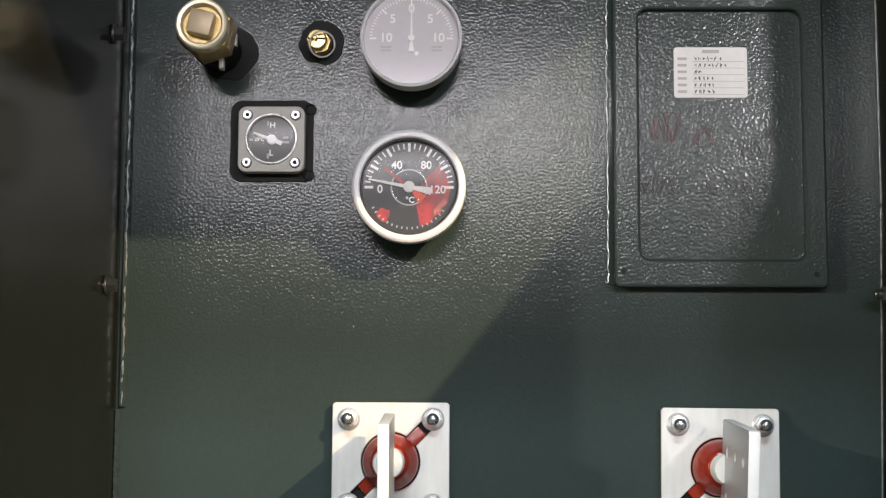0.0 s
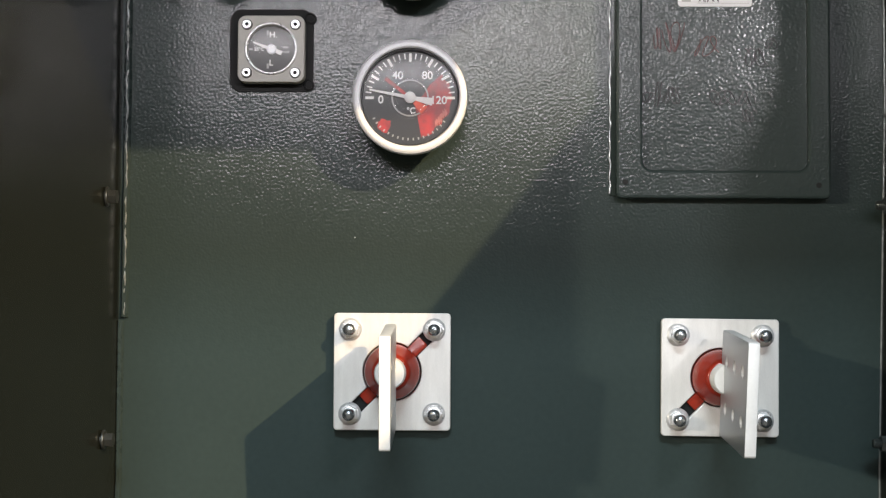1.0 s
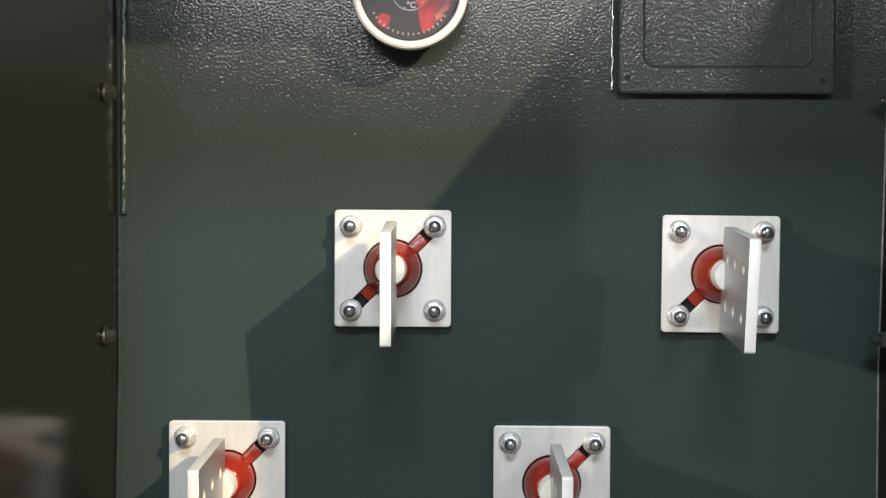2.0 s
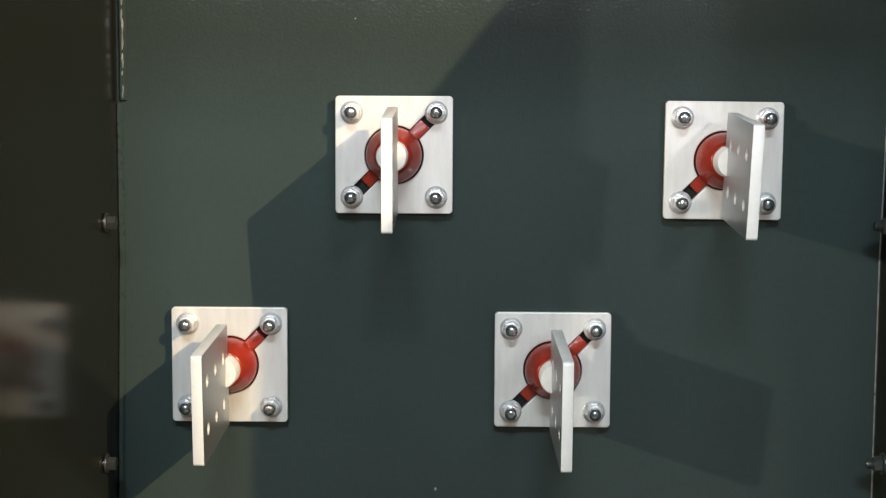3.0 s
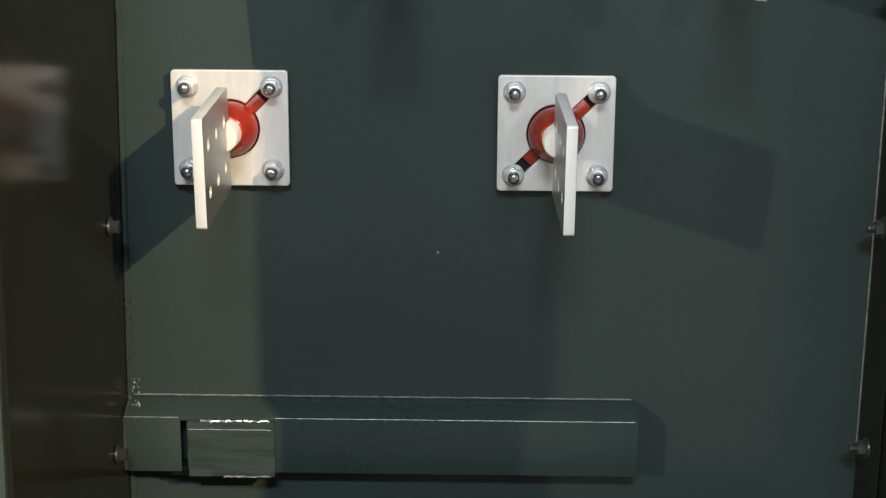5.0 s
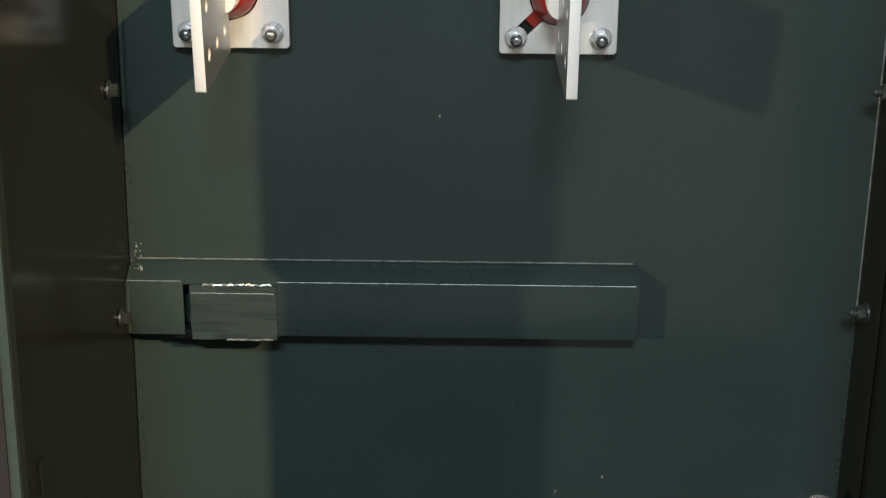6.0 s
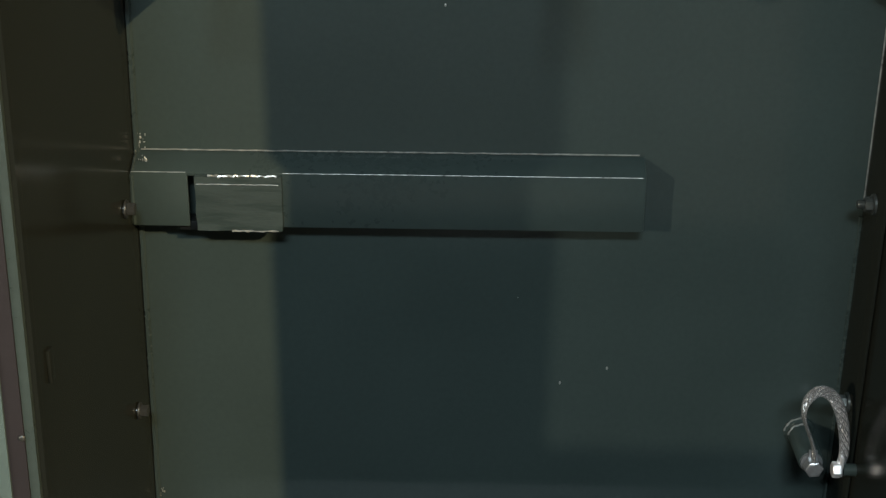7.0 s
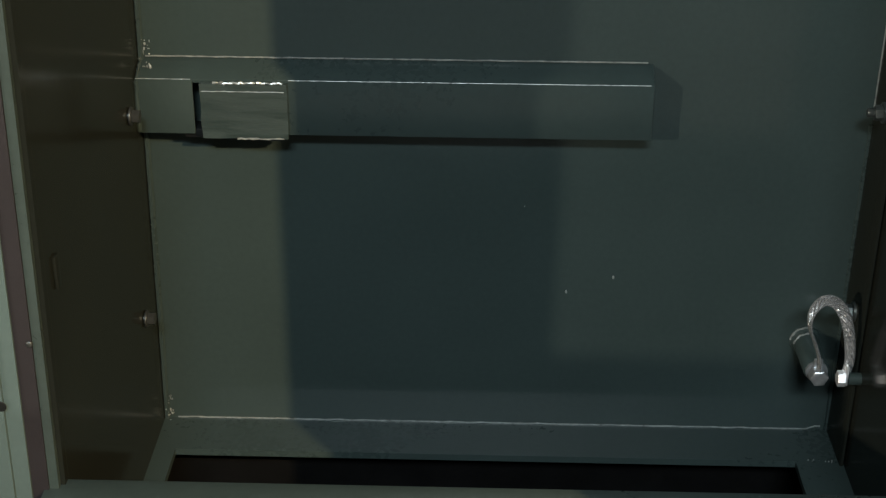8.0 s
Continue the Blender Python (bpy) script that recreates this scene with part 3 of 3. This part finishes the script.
    return tagged(g, "round pressure vacuum gauge with grey dial", "gauge")


def level_gauge(at):
    g = empty("liquid_level_gauge", at)
    w = 0.0640
    part("flange", sheet([rounded(w, w, 0.007), disc(0.0246, 56)], 0.014, 0.0012, (0, -0.004, 0)), GREY_CASE, g, "grey square flange")
    part("backing", turned(bmesh.new(), [(0, 0), (0.034, 0), (0.034, 0.0045), (0, 0.0045)], seg=40), MASK, g)
    part("rim", turned(bmesh.new(), ring_profile(0.0260, 0.0238, 0.010, 0.0208, 0.0007), seg=56), STEEL, g, "thin bright rim")
    d = part("dial", sheet([disc(0.0240, 56)], 0.001, 0, (0, -0.0125, 0)), DIAL_DARK, g, "dark grey dial")
    for text, size, x, z in (("H", 0.0082, 0.0005, 0.0145), ("L", 0.0082, -0.0005, -0.0135), ("25\u00b0C", 0.0046, -0.0125, 0.0002)):
        part("numeral", writing(text, size, (x, -0.0137, z)), WHITE, d)
    for x0, z0, x1, z1, ww in ((-0.0050, 0.0165, -0.0032, 0.0165, 0.0050), (-0.0048, -0.0165, -0.0026, -0.0165, 0.0050), (0.0110, 0.0022, 0.0165, 0.0022, 0.0018), (0.0095, -0.0025, 0.0175, -0.0025, 0.0022), (-0.0222, 0.0002, -0.0190, 0.0002, 0.0020)):
        part("print_bar", sheet([bar(x0, z0, x1, z1, ww)], 0.0003, 0, (0, -0.0136, 0)), FAINT, d)
    part("needle", sheet([needle(0.0110, 0.0195, 0.0022, 0.0016, 159)], 0.0007, 0, (0, -0.0150, 0)), WHITE, g, "pale pointer above the middle")
    part("hub", turned(bmesh.new(), [(0, 0.0125), (0.0050, 0.0125), (0.0050, 0.0160), (0.0040, 0.0168), (0, 0.0169)], seg=28), BEZEL, g)
    for sx in (-1, 1):
        for sz in (-1, 1):
            p = (sx * 0.0240, -0.018, sz * 0.0240)
            screw = part("screw", turned(bmesh.new(), [(0.0021, -0.002), (0.0046, -0.002), (0.0046, 0.0030), (0.0040, 0.0036), (0.0022, 0.0036), (0.0021, 0.0016), (0, 0.0016)], p, seg=24), STEEL, g, "bright socket screw")
            part("socket", turned(bmesh.new(), [(0, 0.0017), (0.0020, 0.0017), (0.0020, 0.0022), (0.0009, 0.0022), (0.0008, 0.0030), (0, 0.0030)], p, seg=6), MASK, screw)
            part("recess", turned(bmesh.new(), ring_profile(0.0054, 0.0047, -0.0010, 0.0004, 0.0002), p, seg=24), MASK, screw)
    cover = part("cover", turned(bmesh.new(), [(0, 0.0188), (0.0238, 0.0182)], seg=48), GLASS, g, "clear cover")
    cover.visible_shadow = False
    return tagged(g, "square-flanged liquid level gauge with dark round dial", "gauge")


temperature_gauge((-0.0540, 0, 1.2200))
pressure_gauge((-0.0531, 0, 1.3690))
level_gauge((-0.1930, 0, 1.2735))


def patch(outline, at, thick=0.0016):
    return tagged(part("paint_mask_patch", sheet([outline], thick, 0.0004, at), MASK), "smooth black unpainted patch on the tank wall", "patch")


sq = [(x * (1 + 0.03 * noise.noise((9 * x, 30 * y, 1))) , y * (1 + 0.05 * noise.noise((30 * x, 20 * y, 4)))) for x, y in rounded(0.083, 0.082, 0.011, 8)]
patch(sq, (-0.1945, 0, 1.2745))
patch(blob(0.0222, 0.16, 1.3), (-0.1468, 0, 1.3760))
patch(blob(0.0275, 0.14, 7.7), (-0.2390, 0, 1.3640))


def small_stub(at):
    return tagged(part("weld_stub", turned(bmesh.new(), [(0, 0), (0.0060, 0), (0.0060, 0.0015), (0.0040, 0.0020), (0.0036, 0.0008), (0, 0.0008)], at, seg=24), MASK), "small round painted boss beside the level gauge", "boss")


small_stub((-0.1560, -0.0014, 1.3070))
small_stub((-0.1570, -0.0014, 1.2400))


# ---- filling plug and relief valve ----
def filling_plug(at):
    v = empty("filling_plug", at)
    part("pipe", turned(bmesh.new(), [(0, 0), (0.0215, 0), (0.0215, 0.030), (0.0235, 0.031), (0.0235, 0.052), (0, 0.052)], seg=40), MASK, v, "black pipe stub")
    part("thread_tape", turned(bmesh.new(), [(0, 0.050), (0.0185, 0.050), (0.0195, 0.054), (0.0190, 0.060), (0, 0.060)], seg=40), TAPE, v, "white thread tape")
    part("tape_end", box(bmesh.new(), 0.008, 0.0125, -0.056, -0.046, -0.030, -0.017, 0.0006), TAPE, v)
    part("tape_end", box(bmesh.new(), 0.0205, 0.0245, -0.054, -0.046, -0.006, 0.006, 0.0006), TAPE, v)
    part("hexagon", turned(bmesh.new(), [(0, 0.058), (0.0262, 0.058), (0.0280, 0.061), (0.0280, 0.093), (0.0262, 0.097), (0, 0.097)], seg=6, phase=0.35), BRASS, v, "brass hexagon")
    part("collar", turned(bmesh.new(), [(0, 0.094), (0.0246, 0.094), (0.0250, 0.106), (0.0244, 0.1100), (0.0228, 0.1115), (0.0200, 0.1112), (0.0184, 0.1085), (0.0182, 0.103), (0, 0.103)], seg=56), BRASS_PALE, v, "pale machined brass collar")
    part("recess", turned(bmesh.new(), [(0, 0.1030), (0.0181, 0.1032), (0.0181, 0.1042), (0, 0.1042)], seg=40), BRASS, v)
    bm = bmesh.new()
    box(bm, -0.0116, 0.0116, -0.1185, -0.100, -0.0116, 0.0116, 0.0020)
    bm.transform(pose(0, 0, 0, 0, 14, 0))
    part("square_head", bm, BRASS_DULL, v, "square brass plug head")
    return tagged(v, "brass filling plug with square head on a black pipe", "plug")


def relief_valve(at):
    v = empty("relief_valve", at)
    part("base", turned(bmesh.new(), [(0, 0), (0.0135, 0), (0.0135, 0.010), (0, 0.010)], seg=6, phase=0.5), MASK, v)
    part("hexagon", turned(bmesh.new(), [(0, 0.010), (0.0118, 0.010), (0.0125, 0.012), (0.0125, 0.022), (0.0116, 0.0235), (0, 0.0235)], seg=6, phase=0.2), BRASS, v, "brass hexagon")
    part("cap", turned(bmesh.new(), [(0, 0.022), (0.0100, 0.022), (0.0100, 0.0300), (0.0088, 0.0318), (0.003, 0.0322), (0, 0.0322)], (-0.002, 0, 0.001), seg=32), BRASS_GOLD, v, "yellow brass cap")
    part("slot", box(bmesh.new(), -0.0105, 0.0065, -0.0326, -0.0312, 0.0003, 0.0019), MASK, v)
    part("pin", turned(bmesh.new(), [(0, 0.030), (0.0022, 0.030), (0.0022, 0.037), (0.0015, 0.038), (0, 0.038)], (-0.003, 0, 0.001), seg=16), BRASS, v)
    pts = [(0.0040 + 0.0125 * math.cos(a), -0.036 - 0.002 * math.sin(a), -0.0055 + 0.0125 * math.sin(a)) for a in np.linspace(1.2, 1.2 + 2 * math.pi, 33)]
    part("pull_ring", tube(bmesh.new(), pts, 0.0009, 8), STEEL, v, "thin wire pull ring")
    return tagged(v, "small brass relief valve with a wire pull ring", "valve")


filling_plug((-0.2485, 0, 1.3660))
relief_valve((-0.1460, 0, 1.3710))


# ---- access cover ----
def access_cover():
    c = empty("access_cover")
    x0, x1, z0, z1 = 0.1500, 0.3545, 1.1295, 1.4900
    cx, cz, w, h = (x0 + x1) / 2, (z0 + z1) / 2, x1 - x0, z1 - z0
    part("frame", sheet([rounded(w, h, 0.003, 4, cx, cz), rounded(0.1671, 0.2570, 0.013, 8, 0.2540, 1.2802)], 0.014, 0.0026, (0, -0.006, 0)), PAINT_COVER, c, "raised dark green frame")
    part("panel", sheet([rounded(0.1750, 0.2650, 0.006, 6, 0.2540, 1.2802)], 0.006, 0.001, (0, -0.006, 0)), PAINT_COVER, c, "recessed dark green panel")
    part("gasket_edge", box(bmesh.new(), x0 + 0.004, x1 - 0.004, -0.0065, -0.0003, z0 + 0.004, z1 - 0.004), MASK, c)
    for x, z in ((0.1562, 1.1424), (0.3448, 1.1399)):
        part("screw_hole", turned(bmesh.new(), [(0, 0.0201), (0.0024, 0.0202), (0.0028, 0.0203), (0, 0.0204)], (x, 0, z), seg=18), MASK, c)
    return tagged(c, "dark green access cover with raised frame and recessed panel", "cover")


access_cover()
bead("weld_bead", [jitter((0.1426, -0.0030, z), 0.0016) for z in np.arange(1.132, 1.49, 0.005)], 0.0008, "rough painted edge beside the access cover")
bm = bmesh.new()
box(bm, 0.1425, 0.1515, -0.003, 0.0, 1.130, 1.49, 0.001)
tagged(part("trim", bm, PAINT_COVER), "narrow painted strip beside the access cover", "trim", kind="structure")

lab = tagged(part("paper_label", sheet([rounded(0.0731, 0.0512, 0.003, 4)], 0.0006, 0.0001, (0.2454, -0.0122, 1.3431)), PAPER), "white paper form stuck on the access cover", "label")
for k in range(6):
    z = 1.3570 - 0.0067 * k
    part("rule", sheet([bar(0.2275, z - 0.0028, 0.2790, z - 0.0028, 0.0004)], 0.0002, 0, (0, -0.0129, 0)), FAINT, lab)
    part("printed_bar", sheet([bar(0.2125, z, 0.2215, z, 0.0026)], 0.0002, 0, (0, -0.0129, 0)), FAINT, lab)
    x = 0.2290
    for n in range((7, 8, 2, 5, 5, 5)[k]):
        a = random.random()
        strokes = []
        for _ in range(3):
            u, v, w = (random.random() for _ in range(3))
            strokes.append(bar(x + 0.0030 * u, z - 0.0022 + 0.0042 * v, x + 0.0030 * w + 0.0002, z - 0.0022 + 0.0042 * (1 - v) + 0.0004, 0.0006))
        for o in strokes:
            part("pen_stroke", sheet([o], 0.0002, 0, (0, -0.0130, 0)), INK, lab)
        x += 0.0034 + 0.0012 * a
part("printed_bar", sheet([bar(0.2370, 1.3645, 0.2540, 1.3645, 0.0032)], 0.0002, 0, (0, -0.0129, 0)), FAINT, lab)


def pen_mark(points, mat, label):
    bm = bmesh.new()
    tube(bm, [(x, -0.0123, z) for x, z in points], 0.00042, 5, 0.5)
    return tagged(part("pen_mark", bm, mat), label, "pen mark")


def scrawl(x, z, w, h, n, mat, label):
    # a hand-drawn looping line
    smooth = []
    for i in range(n * 8 + 1):
        k = i / 8
        smooth.append((x + w * (k / n + 0.22 * math.sin(4.4 * k + x * 90)), z + h * (0.5 + 0.5 * math.cos(3.6 * k + z * 70 + 0.5 * math.sin(k)))))
    return pen_mark(smooth, mat, label)


for x, z, w, h, n in ((0.186, 1.275, 0.006, 0.022, 3), (0.196, 1.272, 0.016, 0.030, 5), (0.226, 1.268, 0.022, 0.020, 4)):
    scrawl(x, z, w, h, n, INK_RED, "faded red pen scrawl on the access cover")
for x, z, w, h, n in ((0.172, 1.222, 0.012, 0.010, 5), (0.187, 1.217, 0.006, 0.026, 3), (0.196, 1.221, 0.014, 0.016, 6), (0.243, 1.220, 0.020, 0.014, 6), (0.268, 1.219, 0.014, 0.014, 5), (0.272, 1.203, 0.012, 0.012, 5), (0.276, 1.258, 0.018, 0.018, 6), (0.296, 1.276, 0.010, 0.010, 5)):
    scrawl(x, z, w, h, n, INK, "faded black pen scrawl on the access cover")


# ---- bracket across the tank wall ----
def slab(bm, x0, x1, section):
    """A bar of the given y, z section between two x, with slightly rounded edges."""
    ends = [[bm.verts.new((x, y, z)) for y, z in section] for x in (x0, x1)]
    n = len(section)
    for k in range(n):
        bm.faces.new((ends[0][k], ends[0][(k + 1) % n], ends[1][(k + 1) % n], ends[1][k]))
    bm.faces.new(ends[0])
    bm.faces.new(ends[1])
    bmesh.ops.bevel(bm, geom=list(bm.edges), offset=0.0007, segments=2, profile=0.5, affect="EDGES")
    return bm


def bracket():
    b = empty("support_bracket")
    yf, zt, zf, zb = -0.0280, 0.4637, 0.4496, 0.3900
    left, gap0, gap1, right = left_x(0.42) + 0.0010, -0.2933, -0.2845, 0.1765
    part("top_plate", slab(bmesh.new(), left, right, [(0.002, zt), (yf + 0.0005, zf + 0.0002), (yf + 0.0005, zf - 0.0040), (0.002, zt - 0.0040)]), PAINT_SMOOTH, b)
    for x0, x1 in ((left, gap0), (gap1, right)):
        part("front_plate", slab(bmesh.new(), x0, x1, [(yf + 0.004, zf), (yf, zf), (yf, zb), (yf + 0.004, zb)]), PAINT_SMOOTH, b)
    part("end_plate", slab(bmesh.new(), right - 0.004, right - 0.0006, [(0.0, zt - 0.001), (yf + 0.002, zf - 0.001), (yf + 0.002, zb + 0.001), (0.0, zb + 0.001)]), PAINT_SMOOTH, b)
    pts = [jitter((left + 0.001, yf + 0.0005, z), 0.0010) for z in np.arange(zb + 0.002, zf + 0.002, 0.005)]
    part("end_weld", tube(bmesh.new(), pts, 0.0026, 8, 1.0, 0.3), PAINT_SMOOTH, b, "thickly painted end weld")
    pts = [jitter((left + 0.002, yf + k * 0.004, zf + k * 0.0020), 0.0022) for k in range(8)]
    part("end_weld", tube(bmesh.new(), pts, 0.0013, 8, 1.0, 1.2), WELD, b)
    # box welded over the front, with dented sides
    x0, x1, yb, z0, z1 = -0.2845, -0.1957, yf - 0.0085, 0.3887, 0.4480
    bm = bmesh.new()
    box(bm, x0, x1, yb, yf - 0.0002, z0, z1)
    bmesh.ops.subdivide_edges(bm, edges=bm.edges, cuts=9, use_grid_fill=True)
    for v in bm.verts:
        p = v.co
        v.co += Vector((0.0010 * noise.noise(p * 60), 0.0024 * noise.noise(Vector((p.x * 25, 3, p.z * 130))), 0.0008 * noise.noise(p * 45 + Vector((5, 0, 0)))))
    part("cover_box", bm, WRINKLE, b, "thickly painted dented cover box")
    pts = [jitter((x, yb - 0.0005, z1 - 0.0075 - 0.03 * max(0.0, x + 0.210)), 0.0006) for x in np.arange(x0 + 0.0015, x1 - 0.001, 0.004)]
    part("fold", tube(bmesh.new(), pts, 0.0005, 8), PALE_GLINT, b)
    # pale cord drawn for the glints along the foot of the box
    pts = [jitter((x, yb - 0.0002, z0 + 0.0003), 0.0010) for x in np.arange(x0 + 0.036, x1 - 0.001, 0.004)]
    part("lower_glints", tube(bmesh.new(), pts, 0.0008, 6, 1.0, 1.2), PALE_GLINT, b)
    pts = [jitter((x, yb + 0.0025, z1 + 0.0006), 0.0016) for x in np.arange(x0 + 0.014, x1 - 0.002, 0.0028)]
    part("weld", tube(bmesh.new(), pts, 0.0015, 9, 1.0, 1.0), PALE_GLINT, b, "shiny lumpy weld")
    # pale lines drawn for the glint along the front top edge
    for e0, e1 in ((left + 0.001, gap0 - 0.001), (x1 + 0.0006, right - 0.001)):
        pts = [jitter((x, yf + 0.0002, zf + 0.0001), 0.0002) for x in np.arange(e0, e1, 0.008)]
        part("edge_glint", tube(bmesh.new(), pts, 0.0005, 8), PALE_GLINT, b)
    # black bar added for the strip of shade under the bracket
    part("under_shade_bar", box(bmesh.new(), -0.3050, -0.2200, -0.024, -0.002, zb - 0.006, zb + 0.004, 0.001), MASK, b)
    return tagged(b, "dark green steel bracket welded across the tank wall", "bracket")


bracket()


def spatter(at, n, spread, r, label="shiny painted weld lumps in the corner"):
    bm = bmesh.new()
    for _ in range(n):
        p = [a + s * (random.random() - 0.5) for a, s in zip(at, spread)]
        q = r * (0.15 + 0.5 * random.random())
        bmesh.ops.create_icosphere(bm, subdivisions=2, radius=q, matrix=Matrix.Translation(p) @ Matrix.Diagonal((0.7 + 1.6 * random.random(), 0.6, 1 + 2.2 * random.random(), 1)))
    return tagged(part("weld_spatter", bm, PALE_GLINT), label, "weld", kind="structure")


spatter((-0.3465, -0.002, 0.468), 30, (0.014, 0.004, 0.034), 0.0011)
spatter((-0.3420, -0.012, 0.459), 9, (0.014, 0.016, 0.004), 0.0013)
spatter((-0.3540, -0.004, 0.034), 26, (0.009, 0.010, 0.046), 0.0013)
spatter((0.3880, -0.064, 0.0215), 7, (0.034, 0.006, 0.002), 0.0013, "shiny painted weld lumps on the base flange")
for x, z in ((-0.110, 1.088), (0.0990, 0.196), (0.150, 0.215), (-0.03, 0.62), (0.05, 0.30)):
    spatter((x, -0.0005, z), 1, (0, 0, 0), 0.0012, "tiny paint nib on the tank wall")


# ---- earthing strap ----
def earth_boss(at):
    e = empty("earth_terminal", at)
    part("boss", turned(bmesh.new(), [(0, 0), (0.0170, 0), (0.0168, 0.003), (0.0142, 0.006), (0.0136, 0.012), (0.0134, 0.0640), (0.0126, 0.0655), (0, 0.0655)], seg=32), PAINT_SMOOTH, e, "painted round boss")
    part("washer", turned(bmesh.new(), [(0, 0.0655), (0.0118, 0.0655), (0.0118, 0.0690), (0, 0.0690)], seg=28), STEEL_DIM, e)
    part("bolt_head", turned(bmesh.new(), [(0, 0.0725), (0.0102, 0.0725), (0.0102, 0.081), (0.0097, 0.083), (0.0082, 0.0842), (0.0060, 0.0845), (0, 0.0845)], seg=6, phase=0.1), STEEL_DIM, e, "bright hex bolt head")
    # pale arcs on the upper left only, where the weld and rim glint
    for r, y in ((0.0166, -0.0035), (0.0139, -0.0120)):
        arc = [(r * math.cos(a), y + 0.0006 * math.sin(9 * a), r * math.sin(a)) for a in np.linspace(1.5, 3.1, 17)]
        part("weld", tube(bmesh.new(), arc, 0.0010, 6, 1.0, 0.8), PALE_GLINT, e, "pale glint arcs on the painted weld round the boss")
    return tagged(e, "earthing boss with bright bolt on the tank wall", "terminal")


def earth_strap():
    s = empty("earth_strap")
    way = [(0.3770, 0.126), (0.3750, 0.143), (0.3690, 0.160), (0.3610, 0.180), (0.3600, 0.196), (0.3650, 0.2080), (0.3740, 0.2150), (0.3850, 0.2120), (0.3950, 0.199), (0.4025, 0.179), (0.4070, 0.157), (0.4085, 0.139), (0.4065, 0.124)]
    fine = []
    for k in range(len(way) - 1):
        p0, p1, p2, p3 = (Vector(way[max(0, min(len(way) - 1, k + d))]) for d in (-1, 0, 1, 2))
        for t in np.linspace(0, 1, 7)[:-1]:
            fine.append(0.5 * (2 * p1 + (p2 - p0) * t + (2 * p0 - 5 * p1 + 4 * p2 - p3) * t * t + (3 * p1 - p0 - 3 * p2 + p3) * t ** 3))
    # carried out to the end of the boss
    fine = [Vector((0.975 * p.x, 0.0245 + 0.975 * p.y)) for p in fine]
    n = len(fine)
    # flat braid: strands that cross from edge to edge, one over the other
    for c in range(12):
        pts = []
        for i, p in enumerate(fine):
            d = (fine[min(i + 1, n - 1)] - fine[max(i - 1, 0)]).normalized()
            out = Vector((-d.y, d.x))
            # the ribbon stands on edge in its first leg and turns flat over the bend
            u = max(0.0, min(1.0, (i / (n - 1) - 0.28) / 0.28))
            flat = u * u * (3 - 2 * u)
            wide = 0.0058 * (0.7 + 0.3 * math.sin(math.pi * i / (n - 1)))
            a = 2 * math.pi * (c / 12 + (i / (n - 1)) * 3.5 * (1 if c % 2 else -1))
            w = wide * math.sin(a)
            q = p + out * w * (0.15 + 0.85 * flat)
            pts.append((q.x, -0.0785 + (1 - flat) * w - (0.0010 + 0.0005 * (c % 2)) * math.cos(a) * (1 if c % 2 else 0.4), q.y))
        part("strand", tube(bmesh.new(), pts, 0.00105, 6), BRAID, s)
    part("lug", box(bmesh.new(), 0.3630, 0.3725, -0.0725, -0.0692, 0.134, 0.158, 0.0008), STEEL_DIM, s, "flat lug under the bolt")
    part("lug", box(bmesh.new(), 0.3950, 0.3978, -0.0860, -0.0740, 0.134, 0.157, 0.0008), STEEL, s)
    return tagged(s, "braided metal earthing strap bent into a loop", "strap")


earth_boss((0.3680, 0, 0.1405))
earth_strap()
e = empty("earth_stud")
part("sleeve", turned(bmesh.new(), [(0, 0), (0.0068, 0), (0.0068, 0.0135), (0, 0.0135)], (right_x(0.14) + 0.005, -0.081, 0.1405), (-1, 0, 0), 20), PAINT_SMOOTH, e)
part("nut", turned(bmesh.new(), [(0, 0.0168), (0.0088, 0.0168), (0.0088, 0.0240), (0.0080, 0.0250), (0, 0.0250)], (right_x(0.14) + 0.005, -0.081, 0.1405), (-1, 0, 0), 6), STEEL, e, "bright hex nut")
tagged(e, "earthing stud with nut on the barrier wall", "bolt")

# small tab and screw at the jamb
tagged(part("jamb_tab", box(bmesh.new(), left_x(0.4), left_x(0.4) + 0.003, -0.3560, -0.3450, 0.385, 0.415, 0.0006), PAINT_SHADED), "small green tab on the side wall, shade in its paint", "tab")

tagged(part("seal_screw", turned(bmesh.new(), [(0, 0), (0.0030, 0), (0.0028, 0.0014), (0.0018, 0.0022), (0, 0.0024)], (left_x(0.355) - 0.0145, -0.3938, 0.355), seg=16), BOLT), "small dull screw in the door seal", "screw")

tagged(part("door_hole", turned(bmesh.new(), [(0, 0), (0.0046, 0), (0.0052, 0.0004), (0.0046, 0.0008), (0.0042, 0.0003), (0, 0.0003)], (-0.3985, -0.4000, 0.297), seg=24), MASK), "small dark drilled hole in the open door", "hole")
